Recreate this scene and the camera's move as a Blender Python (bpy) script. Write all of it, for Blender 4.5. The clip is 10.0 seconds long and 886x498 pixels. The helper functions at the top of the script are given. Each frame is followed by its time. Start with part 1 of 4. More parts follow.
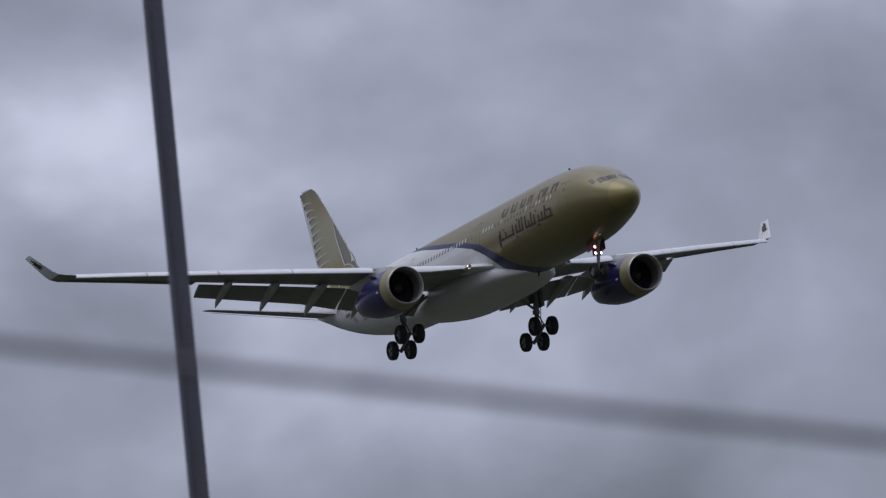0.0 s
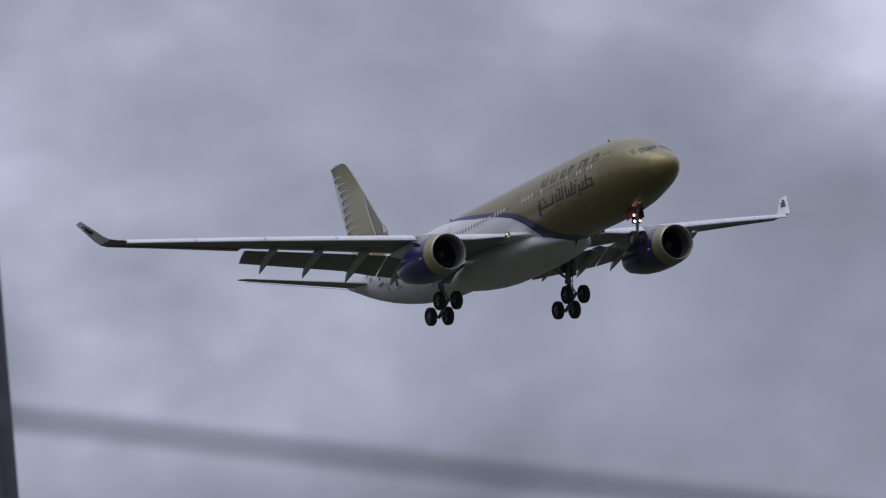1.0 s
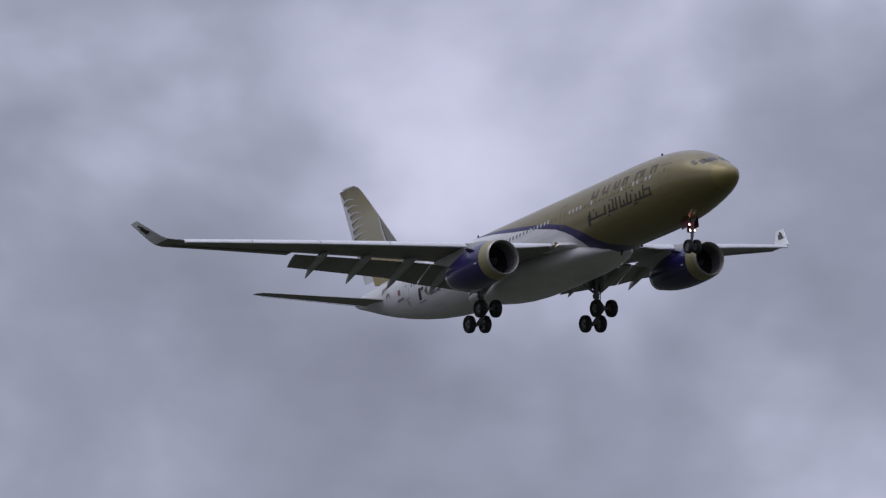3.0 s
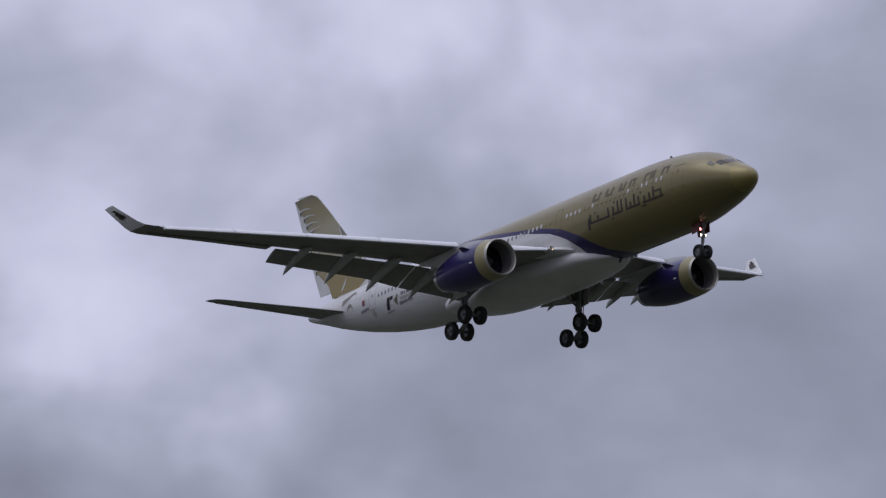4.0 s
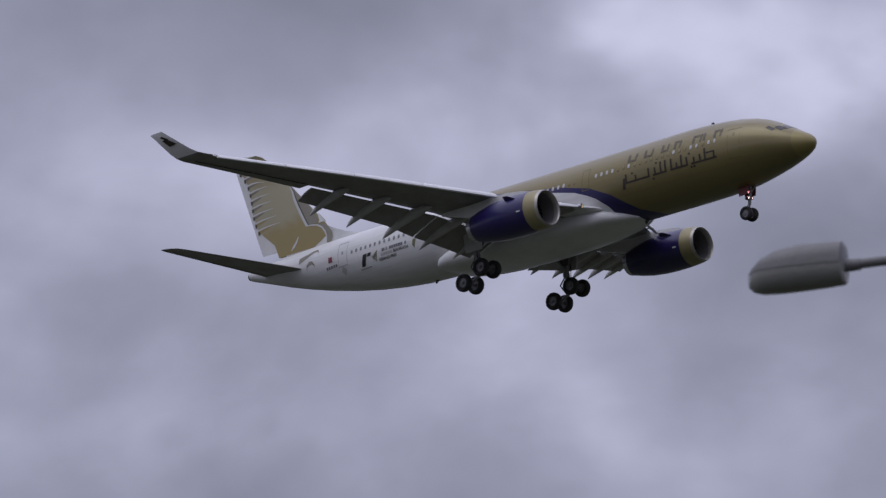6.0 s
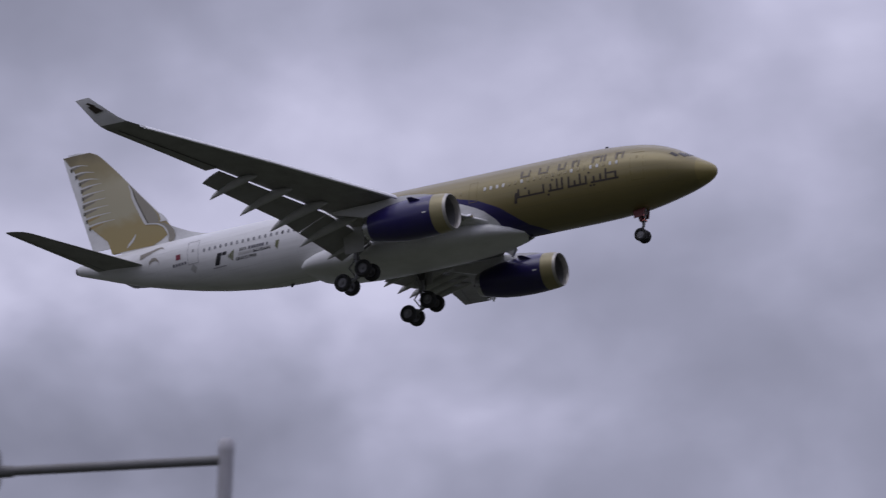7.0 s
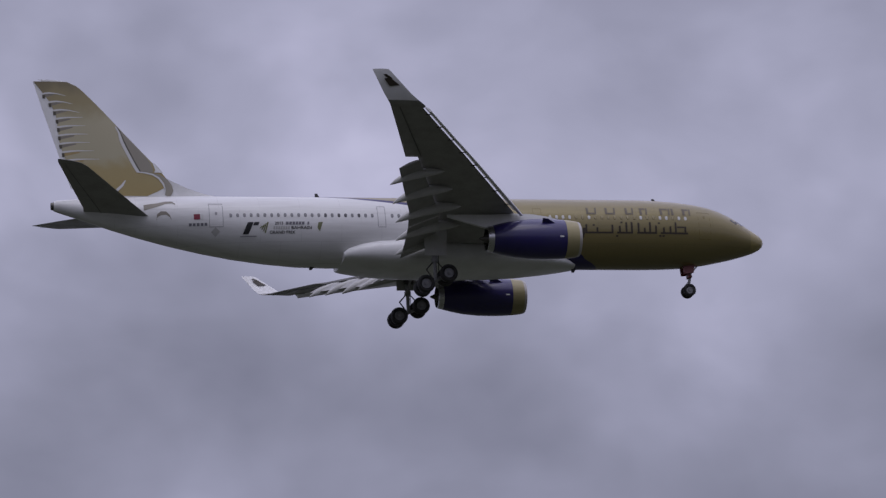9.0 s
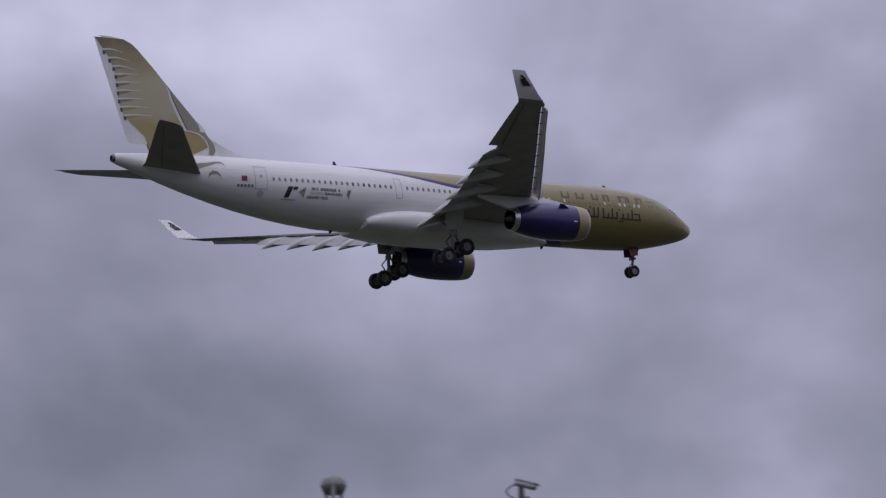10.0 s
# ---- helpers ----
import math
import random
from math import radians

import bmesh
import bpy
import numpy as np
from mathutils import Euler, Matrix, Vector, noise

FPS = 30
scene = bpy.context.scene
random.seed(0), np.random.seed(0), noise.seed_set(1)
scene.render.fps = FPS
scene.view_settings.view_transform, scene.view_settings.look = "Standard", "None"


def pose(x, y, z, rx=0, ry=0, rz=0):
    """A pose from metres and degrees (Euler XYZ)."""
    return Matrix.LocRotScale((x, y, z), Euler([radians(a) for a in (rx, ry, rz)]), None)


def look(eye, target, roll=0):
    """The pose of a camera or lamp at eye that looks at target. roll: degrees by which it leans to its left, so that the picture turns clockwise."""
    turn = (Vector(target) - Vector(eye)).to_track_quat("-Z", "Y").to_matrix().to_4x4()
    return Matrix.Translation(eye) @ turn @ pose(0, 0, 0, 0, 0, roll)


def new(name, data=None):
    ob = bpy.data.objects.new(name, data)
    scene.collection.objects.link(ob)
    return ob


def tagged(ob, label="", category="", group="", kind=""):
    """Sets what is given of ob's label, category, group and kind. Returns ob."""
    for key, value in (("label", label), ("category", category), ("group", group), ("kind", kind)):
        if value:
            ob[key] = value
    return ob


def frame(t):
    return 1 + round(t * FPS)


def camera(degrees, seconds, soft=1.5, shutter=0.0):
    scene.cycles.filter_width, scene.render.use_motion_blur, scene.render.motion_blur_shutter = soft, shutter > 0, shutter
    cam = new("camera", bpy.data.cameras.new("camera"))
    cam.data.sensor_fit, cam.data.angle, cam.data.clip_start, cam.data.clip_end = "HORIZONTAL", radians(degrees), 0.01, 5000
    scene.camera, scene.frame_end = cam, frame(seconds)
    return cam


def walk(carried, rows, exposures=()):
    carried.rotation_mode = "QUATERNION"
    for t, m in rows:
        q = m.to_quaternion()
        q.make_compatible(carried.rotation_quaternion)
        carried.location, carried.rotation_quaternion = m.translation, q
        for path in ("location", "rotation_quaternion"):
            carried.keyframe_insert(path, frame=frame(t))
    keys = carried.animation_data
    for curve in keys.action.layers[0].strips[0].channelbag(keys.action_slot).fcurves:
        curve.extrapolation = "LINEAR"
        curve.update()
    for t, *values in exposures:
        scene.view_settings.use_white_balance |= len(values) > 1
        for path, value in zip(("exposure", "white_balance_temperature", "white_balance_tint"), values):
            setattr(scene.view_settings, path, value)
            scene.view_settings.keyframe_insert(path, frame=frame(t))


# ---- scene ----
# ---- camera ----
cam = camera(13.891, 10.0, soft=1.3, shutter=0.12)
cam.data.dof.use_dof = True
cam.data.dof.focus_distance = 270.0
cam.data.dof.aperture_fstop = 6.6

CAM_ROWS = [
    (0.0, 73.279, 8.599, -1.284),
    (0.5, 71.741, 8.850, -0.952),
    (1.0, 70.336, 8.877, -1.146),
    (1.5, 67.892, 9.168, -0.980),
    (2.0, 66.130, 9.580, -0.456),
    (2.5, 65.050, 10.138, -0.631),
    (3.0, 62.906, 11.129, -0.776),
    (3.2, 62.034, 11.391, -0.771),
    (4.3, 54.877, 14.159, 0.663),
    (4.5, 53.429, 14.378, 0.608),
    (5.0, 49.434, 14.481, 0.400),
    (5.5, 45.102, 14.858, -0.186),
    (5.7, 43.563, 15.164, -0.346),
    (6.8, 31.87, 19.08, 1.561),
    (7.0, 27.718, 19.375, 0.957),
    (7.5, 20.757, 20.154, 1.257),
    (8.0, 10.835, 20.333, 1.395),
    (8.5, 0.600, 19.667, 0.136),
    (9.0, -10.592, 19.005, -0.564),
    (9.5, -20.514, 17.682, -1.281),
    (10.0, -28.897, 16.397, -1.747),
]
JET_ROWS = [
    (0, -222.67, 79.97, 41.58, 4.917, -3.318, 6.107),
    (0.5, -217.80, 86.49, 43.83, 4.855, -3.209, 5.174),
    (1, -225.49, 97.38, 46.36, 4.817, -3.095, 4.310),
    (1.5, -225.85, 107.13, 48.61, 4.787, -3.073, 3.782),
    (2, -226.82, 117.00, 52.38, 4.743, -3.035, 3.261),
    (2.5, -226.68, 126.19, 55.76, 4.620, -2.966, 2.765),
    (3, -218.09, 135.20, 58.01, 4.451, -2.856, 2.206),
    (3.2, -213.33, 138.28, 59.10, 4.373, -2.815, 1.946),
    (3.6, -203.51, 144.20, 62.28, 4.250, -2.737, 1.457),
    (3.95, -194.61, 149.80, 65.37, 4.144, -2.662, 1.010),
    (4.3, -184.80, 156.03, 67.97, 4.063, -2.570, 0.558),
    (4.5, -178.53, 159.55, 68.97, 4.032, -2.509, 0.347),
    (5, -163.93, 170.20, 71.03, 3.924, -2.440, -0.177),
    (5.5, -157.94, 188.65, 75.75, 3.845, -2.402, -0.414),
    (5.7, -154.34, 195.81, 78.13, 3.838, -2.354, -0.537),
    (6.1, -143.21, 209.72, 84.15, 3.789, -2.287, -0.691),
    (6.45, -129.48, 221.07, 90.37, 3.715, -2.263, -0.759),
    (6.8, -111.17, 232.36, 98.54, 3.640, -2.273, -0.768),
    (7, -101.41, 237.27, 99.54, 3.641, -2.277, -0.751),
    (7.5, -71.52, 259.05, 108.00, 3.733, -2.414, -0.422),
    (8, -25.81, 266.58, 107.48, 3.850, -2.604, 0.094),
    (8.5, 25.76, 268.57, 102.82, 3.958, -2.804, 0.730),
    (9, 76.68, 269.26, 98.57, 4.021, -3.120, 1.371),
    (9.5, 124.19, 268.08, 96.66, 4.030, -3.485, 1.974),
    (10, 170.78, 263.62, 95.45, 4.049, -3.823, 2.757),
]

EYE_HEIGHT = 1.7
# the picture starts a little greener and turns slightly magenta
WHITE_BALANCE = [(0.0, 0.0, 6500, 2), (3.0, 0.0, 6500, 5), (5.5, 0.0, 6500, 7), (7.0, 0.0, 6500, 11), (10.0, 0.0, 6500, 12)]
# the hand-held eye rises a little in the first seconds
BOB = [(0.0, 0.0), (0.5, 0.004), (1.0, 0.023), (1.5, 0.035), (2.0, 0.05), (2.5, 0.05), (3.2, 0.03), (10.0, 0.03)]
walk(cam, [(t, pose(0, 0, EYE_HEIGHT + float(np.interp(t, *zip(*BOB))), 90 + pitch, 0, yaw) @ pose(0, 0, 0, 0, 0, roll)) for t, yaw, pitch, roll in CAM_ROWS], WHITE_BALANCE)

# ---- sky and sun ----
SUN_ELEVATION, SUN_AZIMUTH = 60.0, 195.0   # azimuth clockwise from +y
scene.view_settings.exposure = 0.0


def mat_nodes(mat):
    mat.use_nodes = True
    nt = mat.node_tree
    nt.nodes.clear()
    return nt


def node(nt, kind, **values):
    n = nt.nodes.new(kind)
    for key, value in values.items():
        n.inputs[key.replace("_", " ")].default_value = value
    return n


def math_node(nt, op, a, b=None, clamp=False):
    n = nt.nodes.new("ShaderNodeMath")
    n.operation, n.use_clamp = op, clamp
    for i, v in enumerate((a, b)):
        if v is None:
            continue
        if isinstance(v, (int, float)):
            n.inputs[i].default_value = v
        else:
            nt.links.new(v, n.inputs[i])
    return n.outputs[0]


def ramp_node(nt, fac, stops, smooth=False):
    n = nt.nodes.new("ShaderNodeValToRGB")
    n.color_ramp.interpolation = "EASE" if smooth else "LINEAR"
    while len(n.color_ramp.elements) < len(stops):
        n.color_ramp.elements.new(0.5)
    for e, (p, c) in zip(n.color_ramp.elements, stops):
        e.position = p
        e.color = (*c, 1) if isinstance(c, tuple) else (c, c, c, 1)
    nt.links.new(fac, n.inputs[0])
    return n.outputs[0]


def mix_node(nt, fac, a, b, mode="MIX"):
    n = nt.nodes.new("ShaderNodeMix")
    n.data_type, n.blend_type = "RGBA", mode
    for i, v in ((0, fac), (6, a), (7, b)):
        if isinstance(v, (int, float)):
            n.inputs[i].default_value = v
        elif isinstance(v, tuple):
            n.inputs[i].default_value = (*v, 1)
        else:
            nt.links.new(v, n.inputs[i])
    return n.outputs[2]


# broad light and dark cloud masses: heading, elevation, reach, weight
BRIGHT_CLOUDS = [
    (63.9, 12.6, 0.045, 0.07), (28.3, 16.9, 0.05, 0.1), (26.8, 17.5, 0.045, 0.07), (17.8, 17.9, 0.045, 0.1), (6.9, 19.3, 0.04, 0.12), (5.4, 18.2, 0.04, 0.12),
    (-27.2, 20, 0.06, 0.1), (-33.3, 17.4, 0.05, 0.1),
    (76, 10.1, 0.075, 0.107), (74.5, 12.9, 0.11, 0.104), (69.0, 14.4, 0.085, 0.23), (64, 13.5, 0.075, 0.071),
    (64, 12.1, 0.075, 0.079), (59.5, 13.9, 0.075, 0.06), (56.5, 17.8, 0.075, 0.062), (55, 18.4, 0.22, 0.135), (46, 16.3, 0.075, 0.111), (43, 12.7, 0.075, 0.097),
    (28, 18.1, 0.11, 0.146), (11.5, 21.8, 0.11, 0.16), (5.5, 20.1, 0.11, 0.178), (4, 17.2, 0.11, 0.065),
    (-8, 20.7, 0.11, 0.178), (-24.5, 18.6, 0.11, 0.095), (-33.5, 16.5, 0.075, 0.071),
]
DARK_CLOUDS = [
    (79, 8.7, 0.075, -0.105), (76, 7.3, 0.075, -0.18), (76, 4.5, 0.22, -0.179), (71.5, 7.6, 0.075, -0.082), (68.5, 10.6, 0.075, -0.057), (67, 9.5, 0.11, -0.063),
    (64, 6.5, 0.075, -0.077), (62.5, 10, 0.075, -0.102), (61, 10.5, 0.075, -0.065), (61, 7.7, 0.16, -0.111), (49, 14.6, 0.075, -0.053), (46, 10.7, 0.22, -0.175),
    (41.3, 19.6, 0.11, -0.215), (37, 16.1, 0.11, -0.151), (37, 11.9, 0.11, -0.081), (34, 17.1, 0.075, -0.067), (22, 24.3, 0.16, -0.112), (17.5, 23.1, 0.075, -0.076),
    (-6.5, 13.7, 0.22, -0.174), (-12.5, 16.1, 0.075, -0.086), (-18.5, 20.9, 0.075, -0.055), (-20, 13.7, 0.22, -0.189), (-23, 14.6, 0.075, -0.071), (-26, 21.1, 0.075, -0.065),
    (-29, 13.7, 0.11, -0.183),
]


def build_sky():
    world = bpy.data.worlds.new("overcast_sky")
    scene.world = world
    world.use_nodes = True
    nt = world.node_tree
    nt.nodes.clear()
    co = nt.nodes.new("ShaderNodeTexCoord")
    sep = nt.nodes.new("ShaderNodeSeparateXYZ")
    nt.links.new(co.outputs["Generated"], sep.inputs[0])
    up = math_node(nt, "MAXIMUM", sep.outputs[2], 0.0)
    # cloud masses, wider than high
    comb = nt.nodes.new("ShaderNodeCombineXYZ")
    nt.links.new(sep.outputs[0], comb.inputs[0])
    nt.links.new(sep.outputs[1], comb.inputs[1])
    nt.links.new(math_node(nt, "ADD", math_node(nt, "MULTIPLY", sep.outputs[2], 1.75), 5.3), comb.inputs[2])
    puffs = nt.nodes.new("ShaderNodeVectorMath")
    puffs.operation = "MULTIPLY"
    nt.links.new(comb.outputs[0], puffs.inputs[0])
    puffs.inputs[1].default_value = (1.0, 1.0, 0.8)
    big = node(nt, "ShaderNodeTexNoise", Scale=6.2, Detail=4.5, Roughness=0.5, Distortion=0.12)
    nt.links.new(puffs.outputs[0], big.inputs["Vector"])
    broad = node(nt, "ShaderNodeTexNoise", Scale=3.1, Detail=2.0, Roughness=0.5)
    nt.links.new(comb.outputs[0], broad.inputs["Vector"])
    f = math_node(nt, "ADD", math_node(nt, "MULTIPLY", big.outputs[0], 0.86), math_node(nt, "ADD", math_node(nt, "MULTIPLY", broad.outputs[0], 0.14), 0.001))
    wisps = node(nt, "ShaderNodeTexNoise", Scale=17.0, Detail=5.0, Roughness=0.55, Distortion=0.3)
    nt.links.new(puffs.outputs[0], wisps.inputs["Vector"])
    f = math_node(nt, "ADD", f, math_node(nt, "MULTIPLY", math_node(nt, "SUBTRACT", wisps.outputs[0], 0.5), 0.15))
    # ragged masses
    ragged = nt.nodes.new("ShaderNodeVectorMath")
    ragged.operation = "MULTIPLY_ADD"
    nt.links.new(big.outputs[1], ragged.inputs[0])
    ragged.inputs[1].default_value = (0.16, 0.16, 0.16)
    stretched = nt.nodes.new("ShaderNodeVectorMath")
    stretched.operation = "ADD"
    nt.links.new(comb.outputs[0], stretched.inputs[0])
    stretched.inputs[1].default_value = (-0.08, -0.08, -5.38)
    nt.links.new(stretched.outputs[0], ragged.inputs[2])
    for heading, elev, reach, weight in BRIGHT_CLOUDS + DARK_CLOUDS:
        h, e = radians(heading), radians(elev)
        apart = nt.nodes.new("ShaderNodeVectorMath")
        apart.operation = "DISTANCE"
        nt.links.new(ragged.outputs[0], apart.inputs[0])
        apart.inputs[1].default_value = (-math.sin(h) * math.cos(e), math.cos(h) * math.cos(e), 1.75 * math.sin(e))
        fade = nt.nodes.new("ShaderNodeMapRange")
        fade.interpolation_type = "SMOOTHSTEP"
        nt.links.new(apart.outputs["Value"], fade.inputs[0])
        fade.inputs[1].default_value, fade.inputs[2].default_value = 0.0, reach
        fade.inputs[3].default_value, fade.inputs[4].default_value = weight, 0.0
        f = math_node(nt, "ADD", f, fade.outputs[0])
    clouds = ramp_node(nt, f, [(0.26, (0.165, 0.17, 0.232)), (0.36, (0.229, 0.234, 0.314)), (0.45, (0.288, 0.293, 0.395)), (0.51, (0.345, 0.35, 0.47)), (0.57, (0.425, 0.426, 0.572)), (0.64, (0.545, 0.543, 0.715)), (0.74, (0.67, 0.665, 0.85))])
    # an overcast sky brightens towards the zenith
    lift = math_node(nt, "ADD", math_node(nt, "MULTIPLY", math_node(nt, "MAXIMUM", math_node(nt, "SUBTRACT", up, 0.38), 0.0), 2.9), 1.09)
    # and dulls towards the horizon, a dimming added to darken the jet's belly
    horizon_dim = nt.nodes.new("ShaderNodeMapRange")
    horizon_dim.interpolation_type = "SMOOTHSTEP"
    nt.links.new(up, horizon_dim.inputs[0])
    horizon_dim.inputs[1].default_value, horizon_dim.inputs[2].default_value = 0.0, 0.1
    horizon_dim.inputs[3].default_value, horizon_dim.inputs[4].default_value = 0.4, 1.0
    lift = math_node(nt, "MULTIPLY", lift, horizon_dim.outputs[0])
    lit = nt.nodes.new("ShaderNodeVectorMath")
    lit.operation = "SCALE"
    nt.links.new(clouds, lit.inputs[0])
    nt.links.new(lift, lit.inputs["Scale"])
    sky = nt.nodes.new("ShaderNodeTexSky")
    sky.sky_type, sky.sun_disc = "NISHITA", False
    sky.sun_elevation, sky.sun_rotation = radians(SUN_ELEVATION), radians(SUN_AZIMUTH)
    bg_cloud, bg_sky = nt.nodes.new("ShaderNodeBackground"), nt.nodes.new("ShaderNodeBackground")
    nt.links.new(lit.outputs[0], bg_cloud.inputs[0])
    nt.links.new(sky.outputs[0], bg_sky.inputs[0])
    bg_sky.inputs[1].default_value = 0.05
    bg_cloud.inputs[1].default_value = 1.0
    mix = nt.nodes.new("ShaderNodeMixShader")
    mix.inputs[0].default_value = 0.93
    nt.links.new(bg_sky.outputs[0], mix.inputs[1])
    nt.links.new(bg_cloud.outputs[0], mix.inputs[2])
    out = nt.nodes.new("ShaderNodeOutputWorld")
    nt.links.new(mix.outputs[0], out.inputs[0])


build_sky()
sun_data = bpy.data.lights.new("sun", "SUN")
sun_data.energy, sun_data.angle, sun_data.color = 0.52, radians(40), (1.0, 0.97, 0.93)
sun = new("sun", sun_data)
az, el = radians(SUN_AZIMUTH), radians(SUN_ELEVATION)
sun.matrix_world = look((0, 0, 0), (-math.sin(az) * math.cos(el), -math.cos(az) * math.cos(el), -math.sin(el)))


# ---- materials ----
def paint(name, color, rough=0.4, metal=0.0, wear=0.12, scale=0.6, grain=8.0, bump=0.0, coat=0.0, spec=0.5, dirt=(0.12, 0.11, 0.09)):
    """A painted or metal surface with large stains and fine grain, in object space."""
    mat = bpy.data.materials.new(name)
    nt = mat_nodes(mat)
    co = nt.nodes.new("ShaderNodeTexCoord")
    stain = node(nt, "ShaderNodeTexNoise", Scale=scale, Detail=5.0, Roughness=0.6)
    fine = node(nt, "ShaderNodeTexNoise", Scale=grain, Detail=3.0, Roughness=0.6)
    for n in (stain, fine):
        nt.links.new(co.outputs["Object"], n.inputs["Vector"])
    s = math_node(nt, "MULTIPLY", ramp_node(nt, stain.outputs[0], [(0.42, 0.0), (0.75, 1.0)]), wear)
    c = mix_node(nt, s, color, dirt)
    g = math_node(nt, "ADD", math_node(nt, "MULTIPLY", fine.outputs[0], wear), 1.0 - wear * 0.5)
    c = mix_node(nt, 1.0, c, g, "MULTIPLY")
    b = node(nt, "ShaderNodeBsdfPrincipled", Metallic=metal)
    nt.links.new(c, b.inputs["Base Color"])
    nt.links.new(math_node(nt, "ADD", math_node(nt, "MULTIPLY", stain.outputs[0], 0.2), rough - 0.1), b.inputs["Roughness"])
    b.inputs["Coat Weight"].default_value = coat
    b.inputs["Specular IOR Level"].default_value = spec
    if bump:
        bn = node(nt, "ShaderNodeBump", Strength=bump, Distance=0.02)
        nt.links.new(fine.outputs[0], bn.inputs["Height"])
        nt.links.new(bn.outputs[0], b.inputs["Normal"])
    o = nt.nodes.new("ShaderNodeOutputMaterial")
    nt.links.new(b.outputs[0], o.inputs[0])
    return mat


def lamp_glow(name, color, strength):
    mat = bpy.data.materials.new(name)
    nt = mat_nodes(mat)
    e = nt.nodes.new("ShaderNodeEmission")
    e.inputs[0].default_value, e.inputs[1].default_value = (*color, 1), strength
    o = nt.nodes.new("ShaderNodeOutputMaterial")
    nt.links.new(e.outputs[0], o.inputs[0])
    return mat


GOLD, WHITE, BLUE = (0.205, 0.168, 0.062), (0.69, 0.69, 0.68), (0.0155, 0.0105, 0.09)


def livery():
    """Fuselage paint: gold fore body, a curved blue band, white rear body; x is minus the station, z the height over the axis."""
    mat = bpy.data.materials.new("fuselage_paint")
    nt = mat_nodes(mat)
    co = nt.nodes.new("ShaderNodeTexCoord")
    sep = nt.nodes.new("ShaderNodeSeparateXYZ")
    nt.links.new(co.outputs["Object"], sep.inputs[0])
    station = math_node(nt, "MULTIPLY", sep.outputs[0], -1.0)
    h = math_node(nt, "DIVIDE", math_node(nt, "ADD", sep.outputs[2], 3.0), 6.0)
    edge = [(-2.82, 14.1), (-2.4, 15.3), (-1.68, 16.3), (-1.0, 17.2), (-0.1, 19.0), (0.7, 22.0), (1.1, 24.4), (1.9, 29.0), (2.45, 33.0), (2.8, 37.0)]
    start = ramp_node(nt, h, [((z + 3) / 6, s / 40) for z, s in edge])
    start = math_node(nt, "MULTIPLY", start, 40.0)
    band = ramp_node(nt, h, [((z + 3) / 6, w / 4) for z, w in [(-2.8, 3.2), (-2.5, 2.2), (-1.7, 1.5), (-0.6, 1.3), (0.3, 1.6), (1.2, 2.0), (2.0, 1.7), (2.8, 1.2)]])
    band = math_node(nt, "MULTIPLY", band, 4.0)
    d = math_node(nt, "SUBTRACT", station, start)
    is_aft = math_node(nt, "GREATER_THAN", d, 0.0)
    is_white = math_node(nt, "GREATER_THAN", d, band)
    c = mix_node(nt, is_aft, GOLD, BLUE)
    c = mix_node(nt, is_white, c, WHITE)
    # radome: a slightly paler, yellower gold
    radome = math_node(nt, "LESS_THAN", station, 1.3)
    c = mix_node(nt, radome, c, (0.262, 0.214, 0.07))
    # streaks drawn out along the airflow
    mapping = nt.nodes.new("ShaderNodeMapping")
    mapping.inputs["Scale"].default_value = (0.16, 1.6, 1.6)
    nt.links.new(co.outputs["Object"], mapping.inputs[0])
    streak = node(nt, "ShaderNodeTexNoise", Scale=1.0, Detail=6.0, Roughness=0.6)
    nt.links.new(mapping.outputs[0], streak.inputs["Vector"])
    dirt = math_node(nt, "MULTIPLY", ramp_node(nt, streak.outputs[0], [(0.45, 0.0), (0.8, 1.0)]), 0.25)
    c = mix_node(nt, dirt, c, (0.14, 0.125, 0.10))
    # skin panel joints
    vec = nt.nodes.new("ShaderNodeCombineXYZ")
    nt.links.new(station, vec.inputs[0])
    nt.links.new(math_node(nt, "MULTIPLY", sep.outputs[2], 1.0), vec.inputs[1])
    brick = node(nt, "ShaderNodeTexBrick", Scale=1.0, Mortar_Size=0.012, Brick_Width=3.2, Row_Height=1.35)
    brick.inputs["Color1"].default_value = brick.inputs["Color2"].default_value = (1, 1, 1, 1)
    brick.inputs["Mortar"].default_value = (0.72, 0.72, 0.72, 1)
    nt.links.new(vec.outputs[0], brick.inputs["Vector"])
    c = mix_node(nt, 0.6, c, brick.outputs[0], "MULTIPLY")
    b = node(nt, "ShaderNodeBsdfPrincipled")
    nt.links.new(c, b.inputs["Base Color"])
    nt.links.new(math_node(nt, "ADD", math_node(nt, "MULTIPLY", streak.outputs[0], 0.2), 0.28), b.inputs["Roughness"])
    nt.links.new(math_node(nt, "MULTIPLY", math_node(nt, "SUBTRACT", 1.0, is_aft), 0.25), b.inputs["Metallic"])
    nt.links.new(math_node(nt, "MULTIPLY", math_node(nt, "SUBTRACT", 1.0, is_aft), 0.35), b.inputs["Coat Weight"])
    b.inputs["Coat Roughness"].default_value = 0.12
    o = nt.nodes.new("ShaderNodeOutputMaterial")
    nt.links.new(b.outputs[0], o.inputs[0])
    return mat


